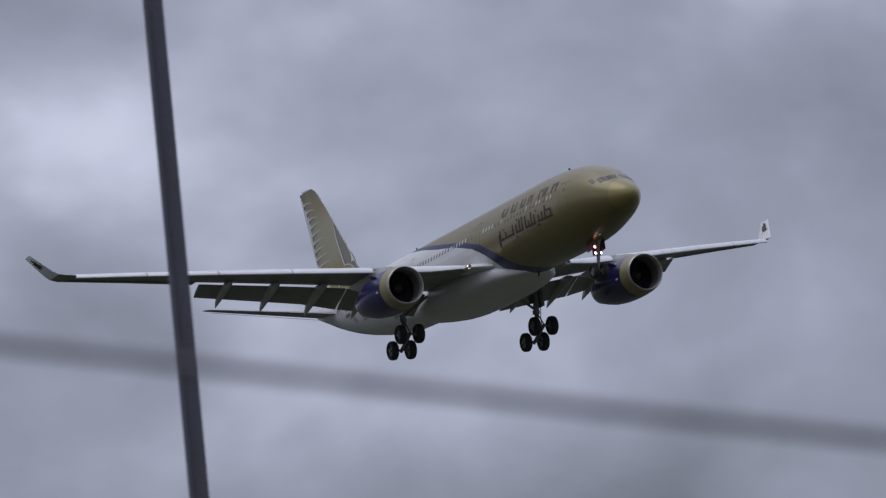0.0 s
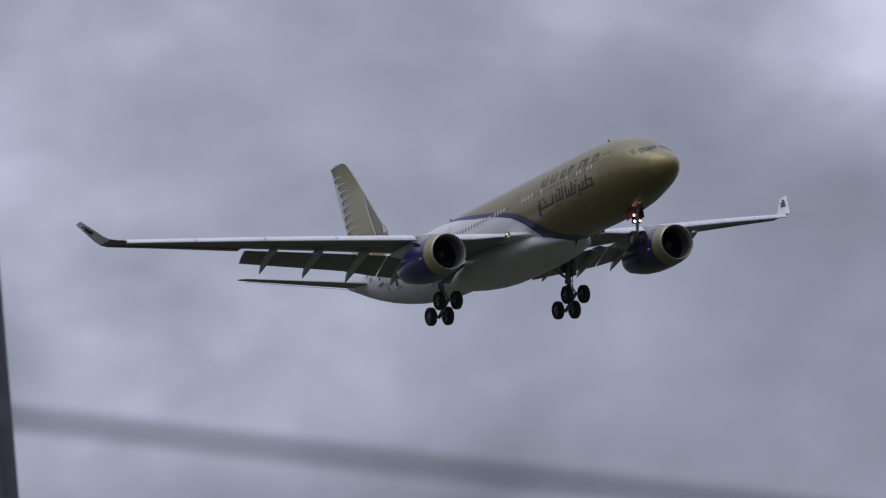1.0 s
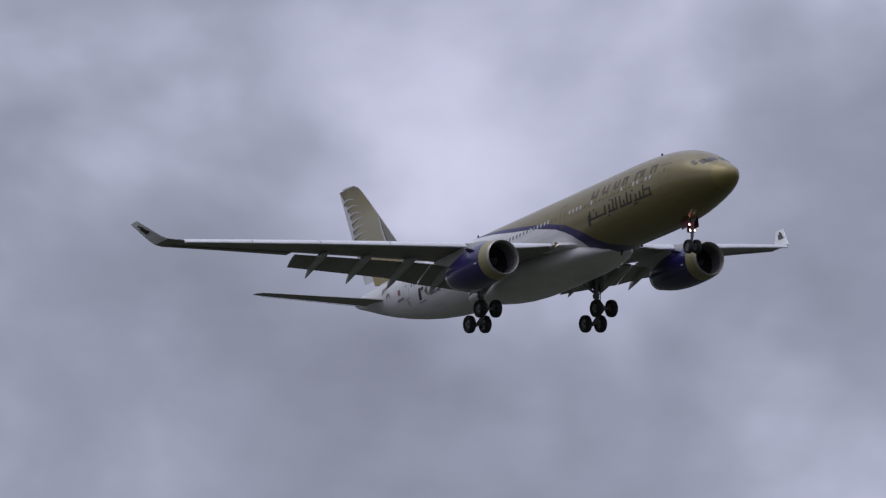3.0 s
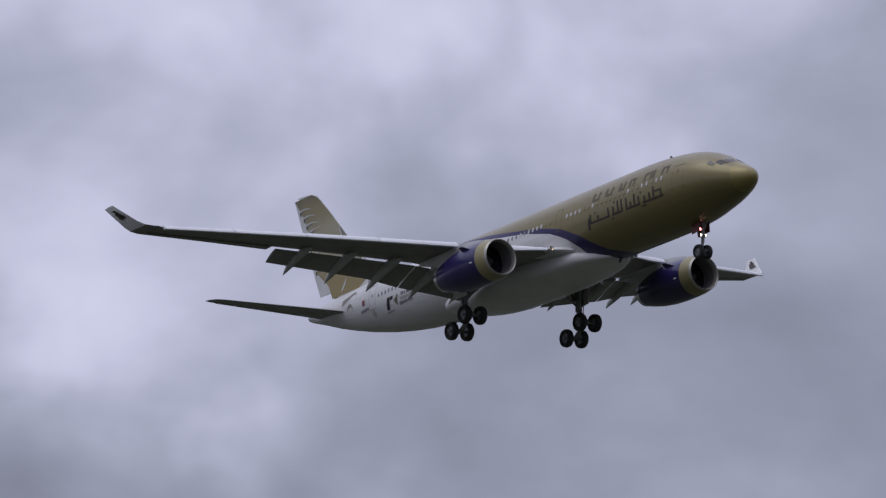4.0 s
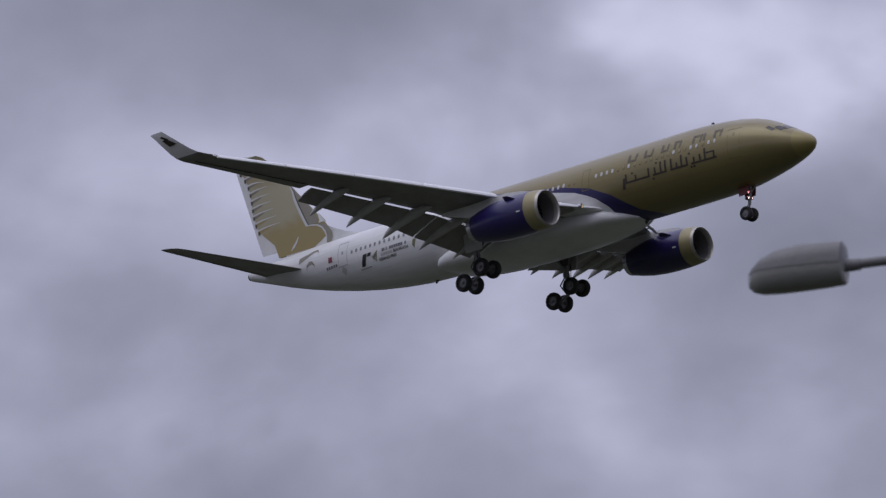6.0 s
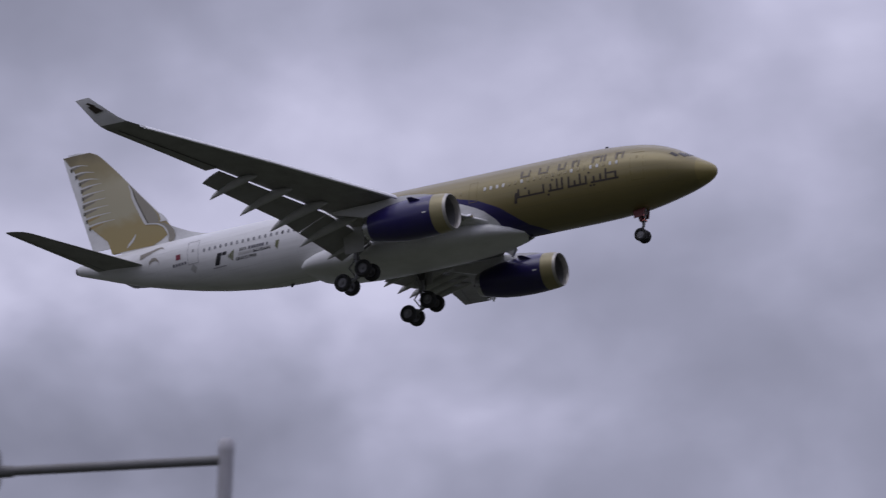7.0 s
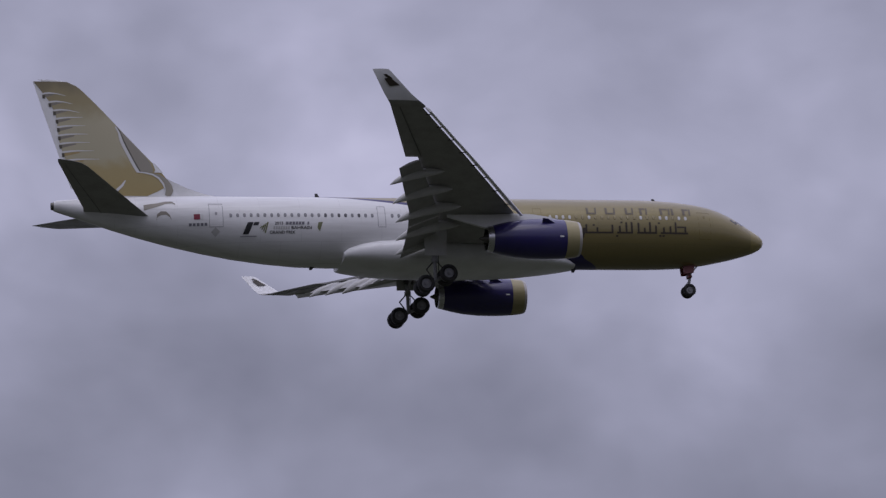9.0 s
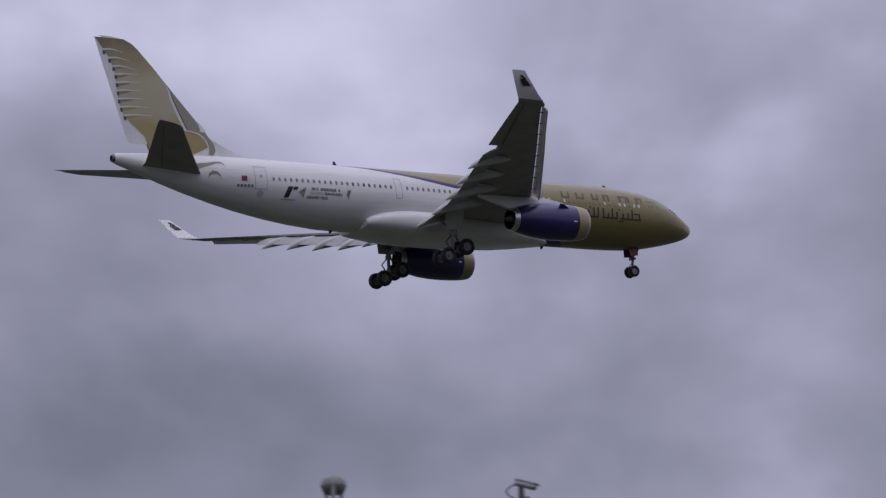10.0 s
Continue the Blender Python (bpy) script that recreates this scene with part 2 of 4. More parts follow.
def fin_gold():
    """Fin emblem paint: golden below, paling upwards, golden again at the tip."""
    mat = bpy.data.materials.new("fin_gold_paint")
    nt = mat_nodes(mat)
    co = nt.nodes.new("ShaderNodeTexCoord")
    sep = nt.nodes.new("ShaderNodeSeparateXYZ")
    nt.links.new(co.outputs["Object"], sep.inputs[0])
    wob = node(nt, "ShaderNodeTexNoise", Scale=0.8, Detail=4.0)
    nt.links.new(co.outputs["Object"], wob.inputs["Vector"])
    h = math_node(nt, "ADD", math_node(nt, "DIVIDE", sep.outputs[2], 13.0), math_node(nt, "MULTIPLY", math_node(nt, "SUBTRACT", wob.outputs[0], 0.5), 0.12))
    c = ramp_node(nt, h, [(0.22, (0.31, 0.245, 0.10)), (0.37, (0.33, 0.265, 0.115)), (0.47, (0.385, 0.355, 0.235)), (0.66, (0.41, 0.375, 0.25)), (0.82, (0.29, 0.245, 0.125)), (0.95, (0.17, 0.142, 0.078))], True)
    b = node(nt, "ShaderNodeBsdfPrincipled", Roughness=0.4)
    nt.links.new(c, b.inputs["Base Color"])
    o = nt.nodes.new("ShaderNodeOutputMaterial")
    nt.links.new(b.outputs[0], o.inputs[0])
    return mat


M = {
    "fin_gold": fin_gold(),
    "livery": livery(),
    "white": paint("white_paint", WHITE, 0.38, wear=0.15),
    "gold": paint("gold_paint", (0.31, 0.27, 0.14), 0.42, metal=0.15, wear=0.12),
    "tail_gold": paint("tail_gold_paint", (0.34, 0.255, 0.105), 0.4, metal=0.15, wear=0.1),
    "tail_grey": paint("warm_grey_paint", (0.22, 0.20, 0.16), 0.42, wear=0.1),
    "shoulder": paint("taupe_paint", (0.27, 0.25, 0.2), 0.42, wear=0.1),
    "feather_dark": paint("dark_bronze_paint", (0.075, 0.066, 0.045), 0.45, wear=0.1),
    "blue": paint("blue_purple_paint", BLUE, 0.33, wear=0.1, coat=0.3),
    "wing": paint("grey_wing_paint", (0.33, 0.325, 0.315), 0.5, wear=0.3, scale=0.9, spec=0.15),
    "fairing": paint("light_grey_paint", (0.46, 0.46, 0.44), 0.42, wear=0.25),
    "metal": paint("bare_metal", (0.62, 0.62, 0.63), 0.28, metal=1.0, wear=0.15),
    "dark_metal": paint("dark_metal", (0.12, 0.115, 0.11), 0.45, metal=0.8, wear=0.3),
    "strut": paint("gear_grey_paint", (0.22, 0.22, 0.22), 0.4, wear=0.35, scale=3),
    "tyre": paint("tyre_rubber", (0.016, 0.016, 0.017), 0.8, wear=0.3, scale=3, grain=30, bump=0.3),
    "rim": paint("wheel_rim_metal", (0.2, 0.2, 0.205), 0.45, metal=0.4, wear=0.3, scale=4),
    "duct": paint("inlet_duct", (0.17, 0.167, 0.165), 0.5, wear=0.2),
    "fan": paint("fan_blade_titanium", (0.05, 0.05, 0.055), 0.4, metal=0.7, wear=0.2),
    "cabin": paint("grey_cabin_window", (0.19, 0.192, 0.2), 0.3, wear=0.1, spec=0.25),
    "lip": paint("dull_inlet_metal", (0.42, 0.40, 0.36), 0.4, metal=0.5, wear=0.2),
    "slat": paint("pale_slat_metal", (0.74, 0.74, 0.74), 0.3, metal=0.1, wear=0.15),
    "glass": paint("dark_window_glass", (0.012, 0.012, 0.014), 0.25, wear=0.05, spec=0.2),
    "dim": paint("dark_cabin_window", (0.07, 0.07, 0.078), 0.3, wear=0.1, spec=0.25),
    "tinted": paint("gold_tinted_window", (0.185, 0.15, 0.056), 0.25, wear=0.05),
    "reg": paint("dark_grey_marking", (0.15, 0.15, 0.17), 0.5, wear=0.1),
    "cockpit": paint("grey_brown_windscreen", (0.05, 0.045, 0.036), 0.18, wear=0.05, spec=0.45),
    "blind": paint("pale_window_blind", (0.45, 0.45, 0.43), 0.4, wear=0.05),
    "shade": paint("white_window_shade", (0.6, 0.6, 0.585), 0.4, wear=0.05),
    "line": paint("grey_joint_line", (0.30, 0.30, 0.31), 0.6, wear=0.1),
    "title": paint("dark_brown_lettering_paint", (0.048, 0.038, 0.028), 0.45, wear=0.1, spec=0.3),
    "title_pale": paint("bronze_lettering_paint", (0.098, 0.078, 0.045), 0.4, wear=0.1),
    "black": paint("black_paint", (0.018, 0.018, 0.02), 0.4, wear=0.1),
    "red": paint("red_paint", (0.2, 0.014, 0.035), 0.4, wear=0.1),
    "green": paint("olive_green_paint", (0.16, 0.17, 0.08), 0.4, wear=0.1),
    "gear_red": paint("red_gear_door_paint", (0.15, 0.03, 0.03), 0.45, wear=0.2, scale=3),
    "lamp_white": lamp_glow("landing_lamp_glow", (1.0, 0.92, 0.85), 9.0),
    "lamp_warm": lamp_glow("warm_lamp_glow", (1.0, 0.72, 0.45), 5.0),
    "lamp_pink": lamp_glow("pink_lamp_glow", (1.0, 0.35, 0.36), 5.0),
    "galvanised": paint("galvanised_steel", (0.46, 0.47, 0.50), 0.5, metal=0.4, wear=0.35, scale=4, grain=40, bump=0.15),
    "pole": paint("pale_pole_paint", (0.50, 0.49, 0.52), 0.55, wear=0.2, scale=3, grain=40, bump=0.1),
    "post": paint("dark_coated_steel", (0.125, 0.125, 0.15), 0.5, wear=0.3, scale=3, grain=40, bump=0.2),
    "cable": paint("grey_cable_sheath", (0.12, 0.098, 0.122), 0.6, wear=0.25, scale=5, grain=60),
    "lamp_body": paint("grey_lamp_casting", (0.17, 0.17, 0.17), 0.5, wear=0.35, scale=6, grain=40, bump=0.15),
    "lamp_bowl": paint("lamp_bowl_plastic", (0.25, 0.25, 0.23), 0.25, wear=0.2, scale=6),
    "cctv": paint("camera_housing_paint", (0.42, 0.42, 0.43), 0.45, wear=0.3, scale=8, grain=50),
    "cctv_dark": paint("dark_plastic", (0.05, 0.05, 0.055), 0.5, wear=0.3, scale=8),
}


def grass_material():
    mat = bpy.data.materials.new("grass_ground")
    nt = mat_nodes(mat)
    co = nt.nodes.new("ShaderNodeTexCoord")
    a = node(nt, "ShaderNodeTexNoise", Scale=0.03, Detail=8.0, Roughness=0.65)
    b = node(nt, "ShaderNodeTexNoise", Scale=6.0, Detail=4.0)
    for n in (a, b):
        nt.links.new(co.outputs["Object"], n.inputs["Vector"])
    c = ramp_node(nt, a.outputs[0], [(0.3, (0.024, 0.03, 0.013)), (0.55, (0.042, 0.047, 0.024)), (0.75, (0.066, 0.064, 0.038))])
    c = mix_node(nt, 0.5, c, b.outputs[0], "MULTIPLY")
    s = node(nt, "ShaderNodeBsdfPrincipled", Roughness=0.9)
    nt.links.new(c, s.inputs["Base Color"])
    bn = node(nt, "ShaderNodeBump", Strength=0.6, Distance=0.05)
    nt.links.new(b.outputs[0], bn.inputs["Height"])
    nt.links.new(bn.outputs[0], s.inputs["Normal"])
    o = nt.nodes.new("ShaderNodeOutputMaterial")
    nt.links.new(s.outputs[0], o.inputs[0])
    return mat


# ---- mesh helpers ----
def mesh_of(name, bm, material, smooth=True, sharp=35):
    bmesh.ops.recalc_face_normals(bm, faces=bm.faces)
    me = bpy.data.meshes.new(name)
    for f in bm.faces:
        f.smooth = smooth
    if smooth:
        for e in bm.edges:
            if len(e.link_faces) == 2 and e.calc_face_angle(0) > radians(sharp):
                e.smooth = False
    bm.to_mesh(me)
    bm.free()
    me.materials.append(material)
    return me


def part(name, bm, material, parent=None, label="", smooth=True):
    """Links a bmesh as one mesh object under a thing or a part."""
    ob = new(name, mesh_of(name, bm, material, smooth))
    if parent:
        ob.parent = parent
    if label:
        ob["label"] = label
    return ob


def thing(name, label, category, group="", kind=""):
    return tagged(new(name), label, category, group, kind)


def loft(bm, rings, closed=True, caps=True):
    """Skins rings of equal point counts."""
    rows = [[bm.verts.new(p) for p in ring] for ring in rings]
    n = len(rows[0])
    for a, b in zip(rows, rows[1:]):
        for i in range(n if closed else n - 1):
            j = (i + 1) % n
            bm.faces.new((a[i], a[j], b[j], b[i]))
    if caps and closed:
        bm.faces.new(rows[0])
        bm.faces.new(rows[-1])
    return rows


def tube(bm, a, b, r0, r1=None, n=14, caps=True):
    a, b = Vector(a), Vector(b)
    r1 = r0 if r1 is None else r1
    m = (b - a).to_track_quat("Z", "Y").to_matrix()
    ring = lambda c, r: [c + m @ Vector((r * math.cos(k * math.tau / n), r * math.sin(k * math.tau / n), 0)) for k in range(n)]
    loft(bm, [ring(a, r0), ring(b, r1)], True, caps)
    return bm


def bent_tube(bm, pts, r, n=10):
    pts = [Vector(p) for p in pts]
    rings = []
    for i, p in enumerate(pts):
        d = (pts[min(i + 1, len(pts) - 1)] - pts[max(i - 1, 0)]).normalized()
        side = d.cross(Vector((0.13, 0.2, 0.97))).normalized()
        up = side.cross(d)
        rings.append([p + r * (math.cos(k * math.tau / n) * side + math.sin(k * math.tau / n) * up) for k in range(n)])
    loft(bm, rings)
    return bm


def lathe(bm, profile, centre, axis="x", n=36, caps=False):
    """Turns (along, radius) pairs round an axis through centre."""
    c = Vector(centre)
    rings = []
    for u, r in profile:
        ring = []
        for k in range(n):
            a = k * math.tau / n
            p, q = r * math.cos(a), r * math.sin(a)
            ring.append(c + Vector({"x": (-u, p, q), "y": (p, u, q), "z": (p, q, u)}[axis]))
        rings.append(ring)
    loft(bm, rings, True, caps)
    return bm


def block(bm, x0, x1, y0, y1, z0, z1, bevel=0.0):
    m = Matrix.LocRotScale(((x0 + x1) / 2, (y0 + y1) / 2, (z0 + z1) / 2), None, (abs(x1 - x0), abs(y1 - y0), abs(z1 - z0)))
    made = bmesh.ops.create_cube(bm, size=1.0, matrix=m)
    if bevel:
        edges = {e for v in made["verts"] for e in v.link_edges}
        bmesh.ops.bevel(bm, geom=list(edges), offset=bevel, segments=2, affect="EDGES", profile=0.5)
    return bm


def slab(bm, quad, thick):
    """A plate over four corners, thickened along its normal both ways."""
    q = [Vector(p) for p in quad]
    nrm = (q[1] - q[0]).cross(q[3] - q[0]).normalized() * thick / 2
    loft(bm, [[p - nrm for p in q], [p + nrm for p in q]])
    return bm


# ---- ground ----
def build_ground():
    bm = bmesh.new()
    bmesh.ops.create_grid(bm, x_segments=40, y_segments=40, size=4000)
    tagged(part("ground", bm, grass_material(), None, "", False), "wide flat rough grass reaching the horizon", "ground", "", "structure")


build_ground()

# ---- airliner: x forward from the nose, y to its left, z up from the body axis ----
jet = thing("airliner", "gold and white twin-engine airliner on approach with wheels down", "airliner")

# station, top, bottom, half width
BODY = [(0.0, -0.52, -0.72, 0.10), (0.12, -0.25, -0.98, 0.36), (0.4, 0.0, -1.22, 0.64), (0.9, 0.30, -1.46, 0.98), (1.5, 0.66, -1.66, 1.32),
        (2.3, 1.15, -1.88, 1.70), (3.0, 1.55, -2.05, 1.97), (3.8, 1.92, -2.22, 2.20), (4.7, 2.22, -2.40, 2.40), (5.8, 2.46, -2.58, 2.58),
        (7.2, 2.64, -2.72, 2.70), (8.8, 2.76, -2.79, 2.78), (10.5, 2.82, -2.82, 2.82), (36.0, 2.82, -2.82, 2.82), (38.5, 2.82, -2.75, 2.80),
        (41.0, 2.82, -2.52, 2.70), (43.5, 2.82, -2.18, 2.54), (46.0, 2.82, -1.72, 2.28), (48.5, 2.80, -1.16, 1.92), (51.0, 2.74, -0.50, 1.50),
        (53.0, 2.66, 0.10, 1.16), (55.0, 2.58, 0.78, 0.84), (56.4, 2.50, 1.24, 0.62), (57.2, 2.44, 1.50, 0.47), (57.45, 2.36, 1.60, 0.38)]


def body_at(s):
    for a, b in zip(BODY, BODY[1:]):
        if s <= b[0]:
            k = (s - a[0]) / (b[0] - a[0])
            return [p + (q - p) * k for p, q in zip(a[1:], b[1:])]
    return list(BODY[-1][1:])


def skin(s, angle, off=0.0):
    """A point on the fuselage skin; angle in degrees from the crown, positive to starboard."""
    top, bot, hw = body_at(s)
    a = radians(angle)
    return Vector((-s, -(hw + off) * math.sin(a), (top + bot) / 2 + ((top - bot) / 2 + off) * math.cos(a)))


def angle_of(s, z):
    top, bot, hw = body_at(s)
    return math.degrees(math.acos(max(-1, min(1, (z - (top + bot) / 2) / ((top - bot) / 2)))))


def skin_bar(bm, pts, off=0.02, side=1, n=3):
    """A painted plate on the skin over a quad of (station, height) corners."""
    a, b, c, d = pts
    grid = []
    for i in range(n + 1):
        u = i / n
        row = []
        for j in range(n + 1):
            v = j / n
            s = (a[0] * (1 - v) + b[0] * v) * (1 - u) + (d[0] * (1 - v) + c[0] * v) * u
            z = (a[1] * (1 - v) + b[1] * v) * (1 - u) + (d[1] * (1 - v) + c[1] * v) * u
            row.append(bm.verts.new(skin(s, side * angle_of(s, z), off)))
        grid.append(row)
    for i in range(n):
        for j in range(n):
            bm.faces.new((grid[i][j], grid[i][j + 1], grid[i + 1][j + 1], grid[i + 1][j]))
    return bm


def rect(s0, s1, z0, z1, lean=0.0):
    return [(s0, z0), (s1, z0), (s1 - lean, z1), (s0 - lean, z1)]


def build_fuselage():
    bm = bmesh.new()
    stations = sorted({b[0] for b in BODY} | {s * 1.5 for s in range(8, 38)})
    loft(bm, [[skin(s, k * 7.5) for k in range(48)] for s in stations])
    body = part("fuselage", bm, M["livery"], jet, "gold front, curved blue band and white rear body")
    # belly fairing
    bm = bmesh.new()
    rings = []
    for s, hw, bot, top in [(16.0, 0.9, -2.86, -2.45), (17.0, 1.7, -2.95, -2.1), (18.4, 2.45, -3.08, -1.7), (20.4, 2.95, -3.26, -1.35), (23.0, 3.2, -3.4, -1.05),
                            (27.0, 3.3, -3.46, -0.9), (30.5, 3.26, -3.4, -0.9), (32.2, 3.14, -3.28, -1.0), (33.6, 2.96, -3.1, -1.28), (34.6, 2.72, -2.92, -1.65), (35.0, 2.4, -2.8, -2.0)]:
        ring = []
        for k in range(36):
            a = k * math.tau / 36
            c, d = math.cos(a), math.sin(a)
            e = 0.72
            ring.append((-s, hw * math.copysign(abs(c) ** e, c), (top + bot) / 2 + (top - bot) / 2 * math.copysign(abs(d) ** e, d)))
        rings.append(ring)
    loft(bm, rings)
    part("belly_fairing", bm, M["white"], jet, "white bulged wing root fairing")
    # cockpit panes: three a side
    for side in (1, -1):
        for s0, s1, z0, z1, l0, l1 in [(1.62, 2.2, 0, 0, 3, 28), (1.72, 2.42, 0, 0, 30, 46), (2.3, 3.0, 0, 0, 45, 54)]:
            bm = bmesh.new()
            pts = []
            for i in range(5):
                for j in range(5):
                    u, v = i / 4, j / 4
                    a = l0 + (l1 - l0) * v
                    s = s0 + (s1 - s0) * (u * 0.75 + 0.25 * v)
                    pts.append(bm.verts.new(skin(s + (0.0 if a < 32 else 0.15), side * (a + 6 * (1 - u)), 0.015)))
            for i in range(4):
                for j in range(4):
                    bm.faces.new((pts[i * 5 + j], pts[i * 5 + j + 1], pts[i * 5 + j + 6], pts[i * 5 + j + 5]))
            part("cockpit_window", bm, M["cockpit"], body)
    # tail cone exhaust and crown antennas
    bm = bmesh.new()
    lathe(bm, [(57.40, 0.33), (57.66, 0.29), (57.66, 0.22), (57.3, 0.2)], (0, 0, 1.98), n=20)
    part("exhaust_pipe", bm, M["dark_metal"], body)
    for s, ang, h in [(8.9, 0, 0.32), (15.9, 180, 0.36), (36.5, 0, 0.45), (37.2, 180, 0.3)]:
        bm = bmesh.new()
        p, out = skin(s, ang, -0.05), Vector((0, 0, 1 if ang == 0 else -1))
        loft(bm, [[p + Vector((0.22, 0.0, 0)), p + Vector((0, 0.04, 0)), p + Vector((-0.22, 0, 0)), p + Vector((0, -0.04, 0))],
                  [p + out * h + Vector((-0.02, 0, 0)), p + out * h + Vector((-0.12, 0.02, 0)), p + out * h + Vector((-0.24, 0, 0)), p + out * h + Vector((-0.12, -0.02, 0))]])
        part("antenna", bm, M["cctv_dark"], body)
    return body


fuselage = build_fuselage()


def build_cabin_sides():
    lit = [7.1, 7.6, 8.7, 9.2, 10.8, 15.05, 16.65, 17.2, 17.7, 18.25]
    dim = [33.8, 34.9, 35.4, 36.5]
    doors = [(5.0, 6.05, -0.95, 1.35), (19.0, 19.7, -0.2, 1.5), (31.65, 32.3, -0.25, 1.55), (44.5, 45.6, -0.2, 1.75)]
    for side in (1, -1):
        meshes = {}
        for look_name in ("cabin", "tinted", "blind", "dim"):
            bm = bmesh.new()
            ring = []
            for k in range(12):
                a = k * math.tau / 12
                w, h = 0.115 * math.copysign(abs(math.cos(a)) ** 0.7, math.cos(a)), 0.17 * math.copysign(abs(math.sin(a)) ** 0.7, math.sin(a))
                z = 0.72 + h
                y = -side * math.sqrt(2.82 ** 2 - z * z)
                ring.append(Vector((w, y, z)))
            inner, outer = [p * 1 for p in ring], [Vector((p.x * 0.92, p.y - side * 0.015, 0.72 + (p.z - 0.72) * 0.92)) for p in ring]
            loft(bm, [inner, outer])
            meshes[look_name] = mesh_of("cabin_window", bm, M[look_name])
        s = 6.6
        while s < 44.4:
            s += 0.533
            if any(a - 0.25 < s < b + 0.25 for a, b, _, _ in doors) or s > 44.2:
                continue
            if any(abs(s - v) < 0.19 for v in lit) or (19.8 < s < 24.5 and random.random() < 0.75):
                kind = "blind"
            else:
                kind = "tinted" if s < 22.5 else "dim" if any(abs(s - v) < 0.25 for v in dim) else "cabin"
            ob = new("cabin_window", meshes[kind])
            # the rear body narrows: sit each pane on the skin
            top, bot, hw = body_at(s)
            p = skin(s, side * angle_of(s, 0.72))
            ob.location = (-s, p.y + side * math.sqrt(2.82 ** 2 - 0.72 ** 2), 0)
            ob.parent = fuselage
        for a, b, z0, z1 in doors:
            bm = bmesh.new()
            w = 0.045
            for q in (rect(a, a + w, z0, z1), rect(b - w, b, z0, z1), rect(a + w, b - w, z0, z0 + w), rect(a + w, b - w, z1 - w, z1)):
                skin_bar(bm, q, 0.012, side, 4)
            if b - a > 0.8:
                skin_bar(bm, rect((a + b) / 2 - 0.09, (a + b) / 2 + 0.09, 0.75, 1.0), 0.012, side)
            part("cabin_door", bm, M["line"] if a > 25 else M["tinted"], fuselage, "outlined cabin door")


build_cabin_sides()


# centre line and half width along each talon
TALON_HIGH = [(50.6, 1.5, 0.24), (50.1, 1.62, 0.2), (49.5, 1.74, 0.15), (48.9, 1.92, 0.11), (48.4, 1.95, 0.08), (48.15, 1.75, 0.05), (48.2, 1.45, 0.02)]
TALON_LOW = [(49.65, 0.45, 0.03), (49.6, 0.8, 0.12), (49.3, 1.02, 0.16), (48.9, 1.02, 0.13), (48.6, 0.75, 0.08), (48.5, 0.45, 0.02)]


def skin_word(word, aft, fore, z, height, side):
    """Letters painted on the skin between two stations, read from the side on which they stand."""
    data = bpy.data.curves.new("word", "FONT")
    data.body, data.offset = word, 0.018
    source = bpy.data.objects.new("word", data)
    flat = source.to_mesh()
    xs, ys = [v.co.x for v in flat.vertices], [v.co.y for v in flat.vertices]
    bm = bmesh.new()
    verts = []
    for x, y in zip(xs, ys):
        u, v = (x - min(xs)) / (max(xs) - min(xs)), (y - min(ys)) / (max(ys) - min(ys))
        station = aft + (fore - aft) * u if side > 0 else fore + (aft - fore) * u
        h = z + height * v
        verts.append(bm.verts.new(skin(station, side * angle_of(station, h), 0.02)))
    for poly in flat.polygons:
        bm.faces.new([verts[i] for i in poly.vertices])
    source.to_mesh_clear()
    bpy.data.objects.remove(source)
    part("lettering", bm, M["black"], fuselage, "small dark lettering " + word, False)


